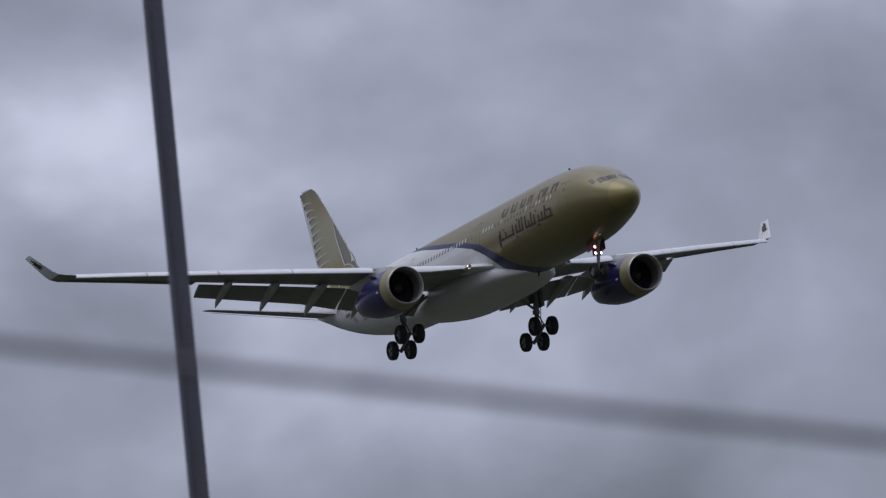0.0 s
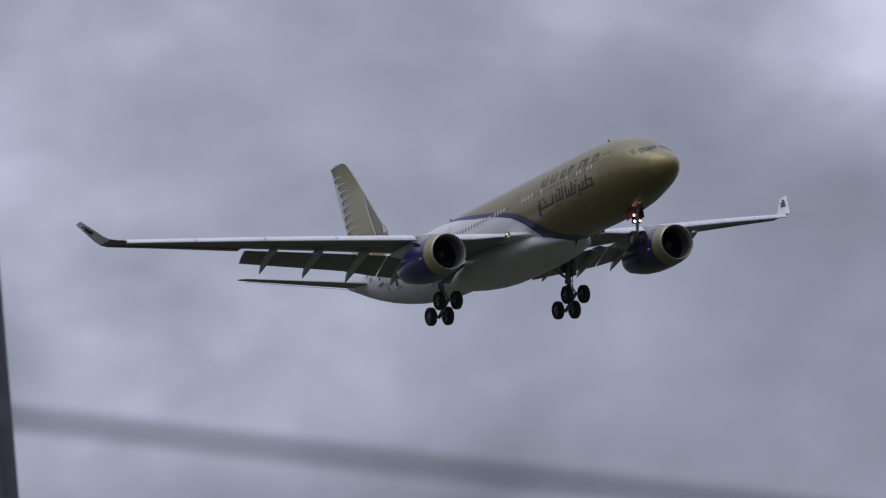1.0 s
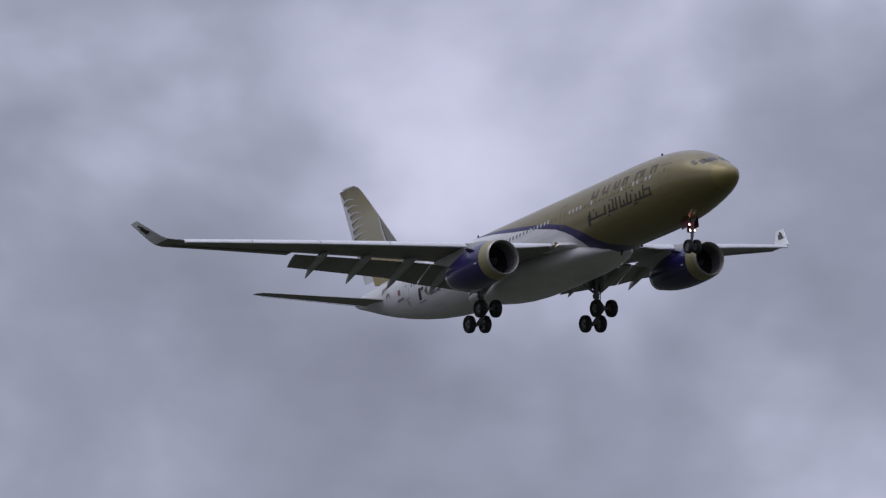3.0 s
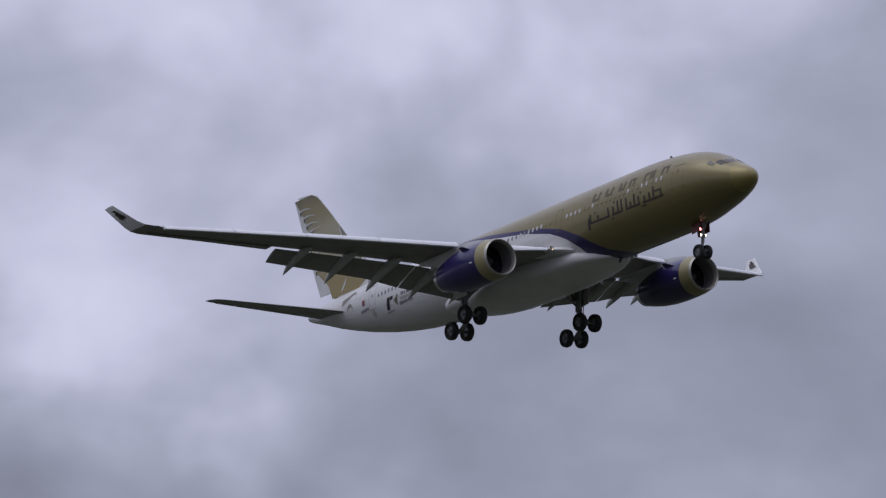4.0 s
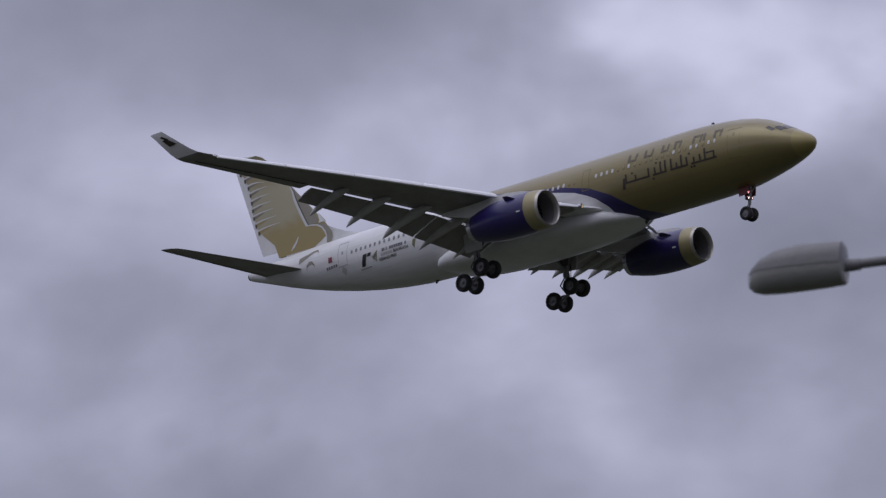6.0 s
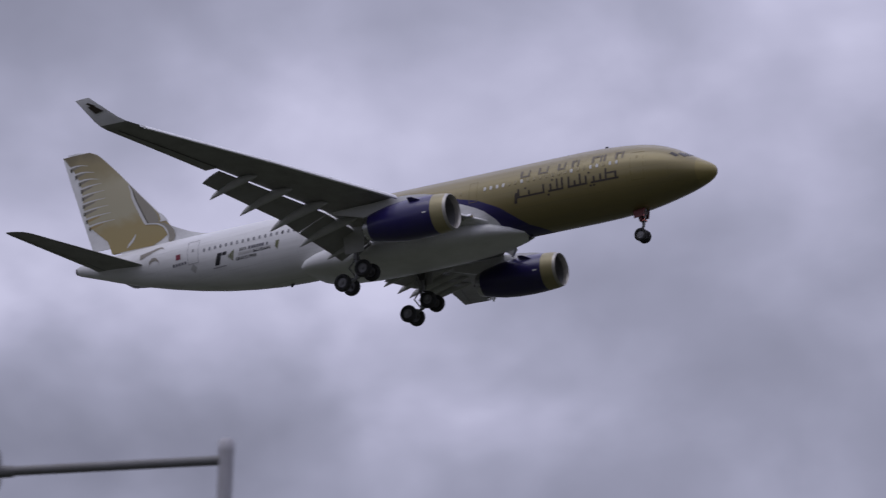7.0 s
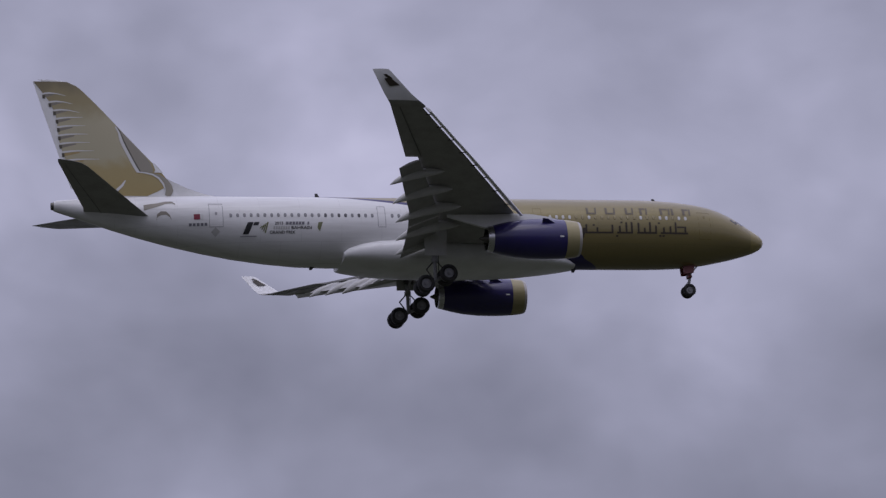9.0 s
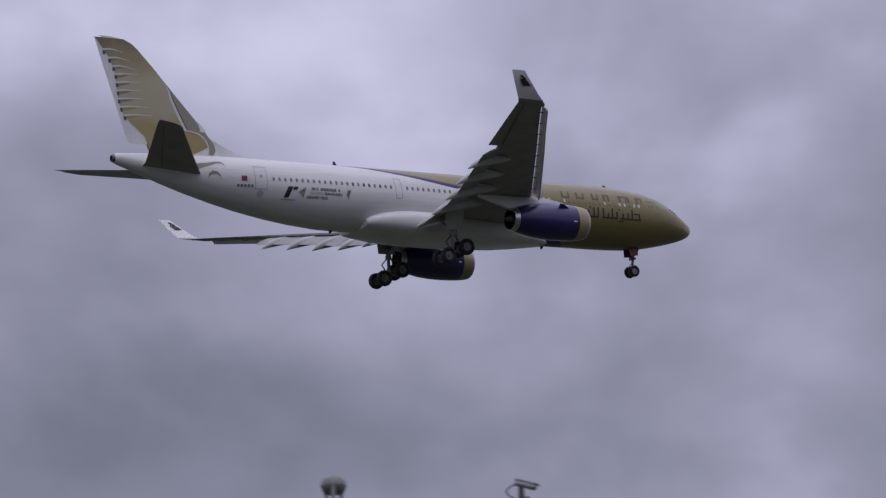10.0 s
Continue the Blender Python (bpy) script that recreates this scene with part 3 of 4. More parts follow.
def build_titles():
    for side in (1, -1):
        # large word as plain upright and level bars
        for s, w, level in ((15.1, 0.75, 0), (13.55, 0.75, 0), (11.9, 0.6, 0), (10.7, 0.55, 1), (9.0, 0.75, 1), (8.05, 0.25, None), (7.1, 0.6, 1)):
            bars = [rect(s, s + 0.2, 1.0, 1.62)]
            if level is not None:
                bars.append(rect(s - w + 0.14, s - w + 0.28, 1.0, 1.62, 0.06))
                z = 1.46 if level else 1.0
                bars.append(rect(s - w + 0.29, s - 0.01, z, z + 0.15))
            for q in bars:
                bm = bmesh.new()
                skin_bar(bm, q, 0.018, side)
                part("title_bar", bm, M["title_pale"], fuselage)
        # flowing script as base strokes with uprights
        strokes = [rect(b, a, -0.6, -0.46) for a, b in ((15.6, 13.2), (12.9, 11.6), (11.25, 9.6), (9.3, 7.0))]
        strokes += [rect(s - 0.16, s, -0.46, h) for s, h in ((15.5, 0.12), (14.6, -0.12), (13.36, 0.1), (12.75, 0.02), (12.2, 0.32), (11.76, 0.34), (11.2, 0.28), (10.7, -0.12), (10.25, 0.34), (9.76, 0.08), (9.1, -0.08), (8.55, 0.02), (8.1, 0.36), (7.3, 0.02))]
        strokes += [rect(s - 0.18, s, z, z + 0.13) for s, z in ((14.9, 0.0), (13.0, -0.85), (12.6, 0.24), (9.5, 0.2), (9.42, -0.82), (9.15, -0.82))]
        strokes += [rect(15.64, 15.9, -0.95, -0.15, 0.2), rect(7.32, 7.9, -0.1, 0.02)]
        for q in strokes:
            bm = bmesh.new()
            skin_bar(bm, q, 0.018, side, 4)
            part("script_stroke", bm, M["title"], fuselage)
        # event badge: leaning plain block, a fading flash, small words and bars in three rows
        for q, mat in ((rect(42.55, 43.0, -0.78, 0.14, 0.4), "black"), (rect(41.8, 42.2, -0.12, 0.14, 0.12), "black"), (rect(41.9, 43.2, -0.98, -0.9), "line")):
            bm = bmesh.new()
            skin_bar(bm, q, 0.018, side)
            part("badge_bar", bm, M[mat], fuselage)
        for k in range(4):
            bm = bmesh.new()
            skin_bar(bm, rect(41.2 + k * 0.14, 41.3 + k * 0.14, -0.7 + 0.12 * k, 0.14 - 0.1 * k, 0.22), 0.018, side)
            part("badge_flash", bm, M["green"], fuselage)
        skin_word("2013", 40.5, 39.85, -0.08, 0.24, side)
        for a, b in ((37.8, 37.95), (38.1, 39.65)):
            s = b
            while s > a + 0.1:
                w = min(random.uniform(0.15, 0.22), s - a)
                bm = bmesh.new()
                skin_bar(bm, rect(s - w, s, -0.08, 0.16, 0.03), 0.018, side)
                part("badge_text_bar", bm, M["reg"], fuselage)
                s -= w + 0.05
        for k in range(7):
            bm = bmesh.new()
            skin_bar(bm, rect(39.35 + 0.19 * k, 39.48 + 0.19 * k, -0.43, -0.2, 0.03), 0.018, side)
            part("badge_text_bar", bm, M["fairing"], fuselage)
        skin_word("BAHRAIN", 39.2, 37.6, -0.43, 0.24, side)
        skin_word("GRAND PRIX", 40.9, 38.9, -0.78, 0.24, side)
        bm = bmesh.new()
        skin_bar(bm, [(36.95, -0.6), (37.15, -0.3), (37.05, 0.12), (36.7, 0.15)], 0.018, side)
        part("badge_leaf", bm, M["green"], fuselage)
        # flag and registration bars
        bm = bmesh.new()
        skin_bar(bm, rect(46.3, 46.78, 0.42, 0.86), 0.02, side)
        part("flag", bm, M["red"], fuselage, "small red flag")
        bm = bmesh.new()
        skin_bar(bm, rect(46.06, 46.28, 0.42, 0.86), 0.02, side)
        part("flag_edge", bm, M["shade"], fuselage)
        for k in range(5):
            bm = bmesh.new()
            skin_bar(bm, rect(45.75 + 0.3 * k, 45.96 + 0.3 * k, -0.08, 0.14), 0.018, side)
            part("registration_bar", bm, M["reg"], fuselage)
        # diamond crest below the rear door
        bm = bmesh.new()
        skin_bar(bm, [(44.75, -0.55), (45.1, -0.9), (45.45, -0.55), (45.1, -0.2)], 0.018, side)
        part("crest", bm, M["fairing"], fuselage)
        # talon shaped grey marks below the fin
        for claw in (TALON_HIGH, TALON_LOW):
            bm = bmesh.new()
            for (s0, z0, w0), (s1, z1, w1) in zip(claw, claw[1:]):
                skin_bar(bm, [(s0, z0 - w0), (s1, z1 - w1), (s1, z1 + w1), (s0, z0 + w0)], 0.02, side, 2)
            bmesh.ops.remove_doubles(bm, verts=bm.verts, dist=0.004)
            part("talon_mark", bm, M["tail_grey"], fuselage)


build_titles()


# ---- wings ----
def foil(le, te, y, z, thick, cut=1.0, droop=0.0, n=9):
    """Closed airfoil ring at span y; cut: where the fixed trailing edge ends, as part of the chord."""
    chord = te - le
    up, low = [], []
    for i in range(n + 1):
        x = cut * (i / n) ** 1.6
        t = thick * 2.9 * (0.2969 * math.sqrt(x) - 0.126 * x - 0.3516 * x * x + 0.2843 * x ** 3 - 0.1015 * x ** 4) * 1.72
        c = z - droop * x * x + thick * 0.18 * math.sin(math.pi * min(1, x))
        up.append(Vector((-(le + chord * x), y, c + t * 0.58)))
        low.append(Vector((-(le + chord * x), y, c - t * 0.42 - 0.012)))
    return up + low[:0:-1]


# span, leading edge, trailing edge, height, thickness
WING = [(1.5, 18.05, 29.90, -1.82, 1.62), (2.8, 18.80, 29.95, -1.68, 1.46), (6, 20.66, 30.11, -1.21, 1.12), (9.4, 22.67, 30.37, -0.73, 0.88),
        (14, 25.35, 31.80, -0.03, 0.68), (19.4, 28.49, 33.44, 0.76, 0.50), (24, 31.24, 34.89, 1.41, 0.38), (28.4, 33.80, 36.30, 2.00, 0.27), (28.85, 34.3, 36.55, 2.2, 0.22)]


def wing_at(y):
    for a, b in zip(WING, WING[1:]):
        if y <= b[0]:
            k = (y - a[0]) / (b[0] - a[0])
            return [p + (q - p) * k for p, q in zip(a[1:], b[1:])]
    return list(WING[-1][1:])


def flap_cut(y):
    return 0.80 if y > 9.4 else 0.80 + (9.4 - y) * 0.006


def build_wing(side):
    """One wing with its slats, flaps, aileron, track fairings and upturned tip."""
    flip = lambda ring: [Vector((p.x, p.y * side, p.z)) for p in ring]
    bm = bmesh.new()
    back = lambda y: 0.3 * max(0.0, min(1.0, (y - 3.0) / 0.6))
    loft(bm, [flip(foil(wing_at(y)[0] + back(y), wing_at(y)[1], y, *wing_at(y)[2:], flap_cut(y))) for y in (1.5, 2.8, 3.6, 4.5, 6.0, 7.7, 9.4, 11.5, 14.0, 16.7, 19.3)])
    wing = part("wing", bm, M["wing"], jet, "grey swept wing with flaps lowered")
    bm = bmesh.new()
    loft(bm, [flip(foil(wing_at(y)[0] + (back(y) if y < 28 else 0.0), wing_at(y)[1], y, *wing_at(y)[2:])) for y in (19.3, 21.5, 24.0, 26.2, 27.8, 28.1, 28.4, 28.85)])
    part("outer_wing", bm, M["wing"], wing)
    # winglet
    bm = bmesh.new()
    loft(bm, [flip(foil(le, te, y, z, t)) for y, le, te, z, t in [(28.85, 34.3, 36.55, 2.2, 0.22), (29.15, 34.85, 36.85, 2.55, 0.17), (30.14, 36.65, 37.85, 4.08, 0.09)]])
    part("winglet", bm, M["white"], wing, "white upturned wing tip")
    for out in (0.06, -0.06):
        bm = bmesh.new()
        for a, b, c, d in [((35.35, 0.28), (36.1, 0.24), (36.55, 0.6), (36.1, 0.64)), ((35.9, 0.6), (36.2, 0.58), (36.65, 0.78), (36.4, 0.8))]:
            q = [Vector((-s - 0.42, side * (29.25 + 0.87 * v + out * 1.25), 2.72 + 1.35 * v - out * 0.75)) for s, v in (a, b, c, d)]
            bm.faces.new([bm.verts.new(p) for p in q])
        part("winglet_mark", bm, M["title"], wing)
    # trailing edge line of the aileron
    bm = bmesh.new()
    for y0, y1 in ((19.6, 23.6), (23.7, 28.0)):
        q = []
        for y, x in ((y0, 0.745), (y1, 0.745), (y1, 0.757), (y0, 0.757)):
            le, te, z, t = wing_at(y)
            q.append(Vector((-(le + (te - le) * x), side * y, z - t * 0.17)))
        slab(bm, q, 0.05)
    part("aileron_joint", bm, M["dark_metal"], wing)
    # slats: leading edge pieces let forward and down
    for y0, y1 in ((3.7, 8.8), (9.7, 14.6), (14.65, 19.1), (19.15, 23.5), (23.55, 27.9)):
        bm = bmesh.new()
        rings = []
        for y in (y0, (y0 + y1) / 2, y1):
            le, te, z, t = wing_at(y)
            ch = te - le
            w = (0.045 * ch + 0.45) * (0.45 if y < 3.8 else 1.0)
            a = le + 0.24 - w
            zz = z + 0.05 * t + 0.06 - 0.62 * w
            ring = [(a, zz), (a + 0.03 * w, zz + 0.13 * w), (a + 0.25 * w, zz + 0.36 * w), (a + 0.6 * w, zz + 0.54 * w), (a + w, zz + 0.64 * w), (a + 0.98 * w, zz + 0.6 * w),
                    (a + 0.6 * w, zz + 0.40 * w), (a + 0.35 * w, zz + 0.16 * w), (a + 0.3 * w, zz - 0.04 * w), (a + 0.08 * w, zz - 0.06 * w)]
            rings.append([Vector((-s, side * y, h)) for s, h in ring])
        loft(bm, rings)
        part("slat", bm, M["slat"], wing, "light grey slat")
        for k in range(2):
            y = y0 + (y1 - y0) * (k + 0.5) / 2
            le, te, z, t = wing_at(y)
            ch = te - le
            bm = bmesh.new()
            slab(bm, [(-le, side * (y - 0.06), z - 0.02), (-(le + 0.5), side * (y - 0.06), z - 0.06), (-(le + 0.5), side * (y + 0.06), z - 0.06), (-le, side * (y + 0.06), z - 0.02)], 0.05)
            part("slat_track", bm, M["dark_metal"], wing)
    # flaps
    for y0, y1 in ((3.45, 9.2), (9.3, 19.1)):
        bm = bmesh.new()
        rings = []
        for k in range(5):
            y = y0 + (y1 - y0) * k / 4
            le, te, z, t = wing_at(y)
            ch = te - le
            s0 = le + ch * flap_cut(y) - 0.03
            z0 = z - 0.1 - 0.012 * ch
            fc = 0.25 * ch + 0.45 if y > 9.3 else 2.75 + 0.02 * (9.4 - y)
            ring = foil(0, fc, 0, 0, 0.15 * fc)
            ca, sa = math.cos(radians(23)), math.sin(radians(23))
            rings.append([Vector((-s0 + p.x * ca + p.z * sa * -1, side * y, z0 + p.z * ca + p.x * sa)) for p in ring])
        loft(bm, rings)
        part("flap", bm, M["wing"], wing, "lowered flap")
    # flap track fairings
    for y, size in ((4.6, 0.9), (7.9, 1.1), (11.2, 1.1), (14.3, 1.0), (17.4, 0.9)):
        le, te, z, t = wing_at(y)
        bm = bmesh.new()
        rings = []
        L = 4.7 * size
        s0 = te - 3.1 * size
        for u, w, d in ((0, 0.02, 0.0), (0.06, 0.1, 0.0), (0.18, 0.19, 0.02), (0.38, 0.26, 0.10), (0.58, 0.27, 0.26), (0.78, 0.22, 0.52), (0.92, 0.12, 0.78), (1.0, 0.02, 0.98)):
            c = Vector((-(s0 + L * u), side * y, z - t * 0.30 - 0.12 - d * 1.22 * size))
            rings.append([c + Vector((0, size * w * math.cos(k * math.tau / 14), size * 1.55 * w * math.sin(k * math.tau / 14))) for k in range(14)])
        loft(bm, rings)
        part("flap_track_fairing", bm, M["fairing"], wing, "pale pointed flap track fairing")
    # pale glove over the root of the leading edge
    bm = bmesh.new()
    loft(bm, [flip(foil(wing_at(y)[0] + back(y) - 0.04, wing_at(y)[1], y, wing_at(y)[2], wing_at(y)[3] * 1.03, 0.22)) for y in (1.6, 2.2, 2.8, 3.2, 3.5)])
    part("root_glove", bm, M["white"], wing, "white wing root glove")
    # wing root lamp
    bm = bmesh.new()
    lathe(bm, [(0.5, 0.02), (0.5, 0.13), (0.0, 0.16), (0.0, 0.19), (0.7, 0.19)], (-19.0, side * 3.85, -1.62), n=18)
    part("root_landing_light", bm, M["metal"], wing)
    bm = bmesh.new()
    lathe(bm, [(0.27, 0.01), (0.28, 0.09), (0.3, 0.135)], (-19.0, side * 3.85, -1.62), n=18)
    part("landing_light_lens", bm, M["lamp_warm"] if side < 0 else M["glass"], wing)
    return wing


for wing_side in (1, -1):
    build_wing(wing_side)


# ---- engines ----
def build_engine(side):
    c = (-1.02, side * 9.28, -2.86)
    bm = bmesh.new()
    lathe(bm, [(18.06, 1.512), (18.6, 1.55), (19.6, 1.57), (20.8, 1.54), (22.0, 1.42), (23.0, 1.22), (23.7, 1.04)], c, n=44)
    cowl = part("engine_cowl", bm, M["blue"], jet, "dark blue engine cowl")
    bm = bmesh.new()
    lathe(bm, [(17.05, 1.385), (17.25, 1.43), (17.6, 1.475), (18.05, 1.51)], c, n=44)
    part("gold_ring", bm, M["gold"], cowl, "gold front cowl ring")
    bm = bmesh.new()
    lathe(bm, [(17.25, 1.19), (17.02, 1.205), (16.88, 1.25), (16.82, 1.30), (16.88, 1.345), (17.045, 1.383)], c, n=44)
    part("inlet_lip", bm, M["lip"], cowl, "dull metal inlet lip")
    bm = bmesh.new()
    lathe(bm, [(17.25, 1.19), (17.8, 1.2), (18.3, 1.235), (18.5, 1.24)], c, n=36)
    part("inlet_duct", bm, M["duct"], cowl)
    # fan
    bm = bmesh.new()
    for k in range(26):
        a = k * math.tau / 26
        rings = []
        for r, tw, w in ((0.34, 25, 0.16), (0.7, 42, 0.2), (1.22, 62, 0.22)):
            t = radians(tw)
            o = Vector((-19.47, 0, 0))
            rad = Vector((0, math.cos(a), math.sin(a)))
            tan = Vector((0, -math.sin(a), math.cos(a)))
            d = (Vector((1, 0, 0)) * math.cos(t) + tan * math.sin(t)) * w / 2
            m = Vector((0, c[1], c[2])) + o + rad * r
            rings.append([bm.verts.new(m - d), bm.verts.new(m + d)])
        for p, q in zip(rings, rings[1:]):
            bm.faces.new((p[0], p[1], q[1], q[0]))
    part("fan", bm, M["fan"], cowl)
    bm = bmesh.new()
    lathe(bm, [(17.85, 0.01), (18.0, 0.14), (18.2, 0.27), (18.42, 0.35), (18.6, 0.36)], c, n=24)
    part("spinner", bm, M["dark_metal"], cowl)
    bm = bmesh.new()
    lathe(bm, [(18.75, 0.3), (18.76, 1.245)], c, n=30)
    part("fan_backing", bm, M["cctv_dark"], cowl)
    bm = bmesh.new()
    lathe(bm, [(23.71, 1.04), (24.15, 0.94), (24.16, 0.9), (23.5, 0.94)], c, n=36)
    part("exhaust_nozzle", bm, M["metal"], cowl, "bare metal exhaust nozzle")
    bm = bmesh.new()
    lathe(bm, [(22.9, 0.93), (22.95, 0.5), (23.9, 0.42), (24.7, 0.06)], c, n=28)
    part("exhaust_plug", bm, M["dark_metal"], cowl)
    # pylon
    bm = bmesh.new()
    rings = []
    for s, zt, zb, w in ((19.3, -1.3, -1.5, 0.04), (20.2, -1.08, -1.6, 0.16), (21.5, -0.9, -1.7, 0.2), (22.9, -0.85, -2.0, 0.22), (24.7, -0.95, -2.15, 0.2), (26.6, -0.95, -1.6, 0.14), (28.2, -0.95, -1.15, 0.05)):
        y = side * 9.25
        rings.append([Vector((-s, y - w, zb)), Vector((-s, y - w, (zt + zb) / 2)), Vector((-s, y - w * 0.8, zt)), Vector((-s, y + w * 0.8, zt)), Vector((-s, y + w, (zt + zb) / 2)), Vector((-s, y + w, zb))])
    loft(bm, rings)
    part("pylon", bm, M["white"], jet, "white engine pylon")
    # strake and small marks
    for s2 in (1, -1):
        bm = bmesh.new()
        y = side * 9.25 + s2 * 1.2
        slab(bm, [(-19.87, y, -1.9), (-20.97, y, -1.86), (-20.97, y + s2 * 0.28, -1.55), (-20.57, y + s2 * 0.26, -1.58)], 0.03)
        part("strake", bm, M["blue"], cowl)
        bm = bmesh.new()
        for s, z in ((19.37, -0.2),):
            a = math.sqrt(1.535 ** 2 - z * z) + 0.015
            slab(bm, [(-s, c[1] + s2 * a, c[2] + z), (-s - 0.32, c[1] + s2 * (a + 0.01), c[2] + z), (-s - 0.32, c[1] + s2 * (a + 0.01), c[2] + z + 0.1), (-s, c[1] + s2 * a, c[2] + z + 0.1)], 0.01)
        part("cowl_mark", bm, M["shade"], cowl)


for engine_side in (1, -1):
    build_engine(engine_side)


# ---- tail ----
def build_tail():
    # fin: (height, leading edge, trailing edge, thickness)
    fin_rows = [(2.3, 47.0, 55.7, 0.62), (3.4, 47.75, 56.05, 0.58), (5.0, 49.05, 56.6, 0.5), (7.5, 51.35, 57.4, 0.4), (10.0, 53.6, 58.2, 0.3), (11.45, 55.0, 58.65, 0.23), (11.9, 55.55, 58.78, 0.19), (12.15, 56.2, 58.87, 0.15), (12.3, 57.3, 58.92, 0.08)]

    def fin_ring(z, le, te, t, cut0=0.0, cut1=1.0):
        ring = []
        for sgn in (1, -1):
            xs = [cut0 + (cut1 - cut0) * (i / 7) for i in range(8)]
            for x in (xs if sgn > 0 else xs[::-1]):
                h = t * 1.5 * (0.35 * math.sqrt(x) - 0.1 * x - 0.25 * x * x) if x > 0 else 0
                ring.append(Vector((-(le + (te - le) * x), sgn * (max(0.0, h) + 0.012), z)))
        return ring

    bm = bmesh.new()
    loft(bm, [fin_ring(*r, 0.0, 0.70) for r in fin_rows])
    fin = part("tail_fin", bm, M["white"], jet, "tail fin with gold wing emblem")
    bm = bmesh.new()
    loft(bm, [fin_ring(*r, 0.706, 1.0) for r in fin_rows if 3.0 < r[0] < 12.25])
    part("rudder", bm, M["white"], fin)
    # dorsal fillet
    bm = bmesh.new()
    loft(bm, [[Vector((-s, w, z0)), Vector((-s, 0.02, z1)), Vector((-s, -0.02, z1)), Vector((-s, -w, z0))] for s, z0, z1, w in ((44.3, 2.7, 2.83, 0.05), (45.6, 2.7, 3.1, 0.14), (46.8, 2.7, 3.5, 0.11), (48.0, 2.7, 4.05, 0.035), (49.2, 2.7, 4.7, 0.03))])
    part("dorsal_fillet", bm, M["white"], fin)

    def le_te(z):
        for a, b in zip(fin_rows, fin_rows[1:]):
            if z <= b[0]:
                k = (z - a[0]) / (b[0] - a[0])
                return [p + (q - p) * k for p, q in zip(a[1:], b[1:])]
        return fin_rows[-1][1:]

    def on_fin(s, z, off, sgn):
        le, te, t = le_te(z)
        x = max(0.0, min(1.0, (s - le) / (te - le)))
        h = t * 1.5 * (0.35 * math.sqrt(x) - 0.1 * x - 0.25 * x * x)
        return Vector((-s, sgn * (max(0.0, h) + 0.012 + off), z))

    def fin_plate(pts_a, pts_b, material, name, off, sgn, label=""):
        """A painted area between two edges of (station, height) points."""
        bm2 = bmesh.new()
        n = 5
        rows = []
        for a, b in zip(pts_a, pts_b):
            rows.append([bm2.verts.new(on_fin(a[0] + (b[0] - a[0]) * k / n, a[1] + (b[1] - a[1]) * k / n, off, sgn)) for k in range(n + 1)])
        for p, q in zip(rows, rows[1:]):
            for k in range(n):
                bm2.faces.new((p[k], p[k + 1], q[k + 1], q[k]))
        part(name, bm2, material, fin, label)

    zs = [2.85 + 0.387 * k for k in range(25)]
    for sgn in (1, -1):
        # gold field from behind the leading edge to the feather tips
        fringe = lambda z: float(np.interp(z, (4.0, 5.4, 6.0, 7.2, 8.4, 9.6, 10.6, 11.5, 12.2), (1.7, 0.6, 0.38, 0.42, 0.7, 0.92, 0.72, 0.34, 0.02)))
        front = [(max(le_te(z)[0] + 0.04, 48.45 + 1.9 * max(0.0, (3.75 - z)) ** 1.3), z) for z in zs]
        rear = [(max(a[0] + 0.3, le_te(z)[1] - fringe(z)), z) for a, z in zip(front, zs)]
        fin_plate(front, rear, M["fin_gold"], "gold_field", 0.02, sgn, "gold painted field")
        # feathers: a white curved parting, and below it a grey tip
        for k in range(9):
            z = 11.2 - 0.68 * k
            tip = le_te(z)[1] - fringe(z) + 0.02
            w = 1.8 + 0.1 * k
            us = (0, 0.1, 0.3, 0.6, 1)
            curve = [(tip - w * u, z - 0.16 * (1 - u) ** 3 + 0.05 * u - (0.28 * u * u if k < 3 else 0.0)) for u in us]
            thick = (0.15, 0.145, 0.125, 0.08, 0.025)
            fin_plate([(p[0], p[1] + t) for p, t in zip(curve, thick)], curve, M["shade"], "feather_edge", 0.03, sgn, "white feather edge")
            fin_plate([(tip + 0.03 - w * 0.55 * u, curve[0][1] - 0.02 + 0.16 * u) for u in (0, 0.5, 1)], [(tip + 0.01 - w * 0.55 * u, curve[0][1] - 0.28 + 0.32 * u) for u in (0, 0.5, 1)], M["tail_grey"] if k < 7 else M["tail_gold"], "feather", 0.024, sgn)
            fin_plate([(tip + 0.03, z - 0.14), (tip - 0.01, z - 0.46)], [(tip - 0.17, z - 0.15), (tip - 0.2, z - 0.46)], M["feather_dark"], "feather_tip", 0.034, sgn)
        # shoulder panel at the leading edge with a dark rim and a white sweep behind it
        z2 = (4.78, 5.15, 5.6, 6.2, 6.8, 7.4, 8.0, 8.5)
        reach = (1.62, 1.52, 1.34, 1.08, 0.82, 0.54, 0.22, 0.06)
        lead = (0.72, 0.42, 0.2, 0.06, 0.05, 0.05, 0.05, 0.05)

        def edge(extra):
            return [(le_te(z)[0] + w + extra * min(1.0, 0.4 + w), z) for z, w in zip(z2, reach)]

        fin_plate([(le_te(z)[0] + w, z) for z, w in zip(z2, lead)], edge(0.0), M["shoulder"], "shoulder_panel", 0.03, sgn)
        fin_plate(edge(0.0), edge(0.12), M["feather_dark"], "shoulder_rim", 0.033, sgn)
        fin_plate(edge(0.12), edge(0.40), M["shade"], "white_sweep", 0.036, sgn)
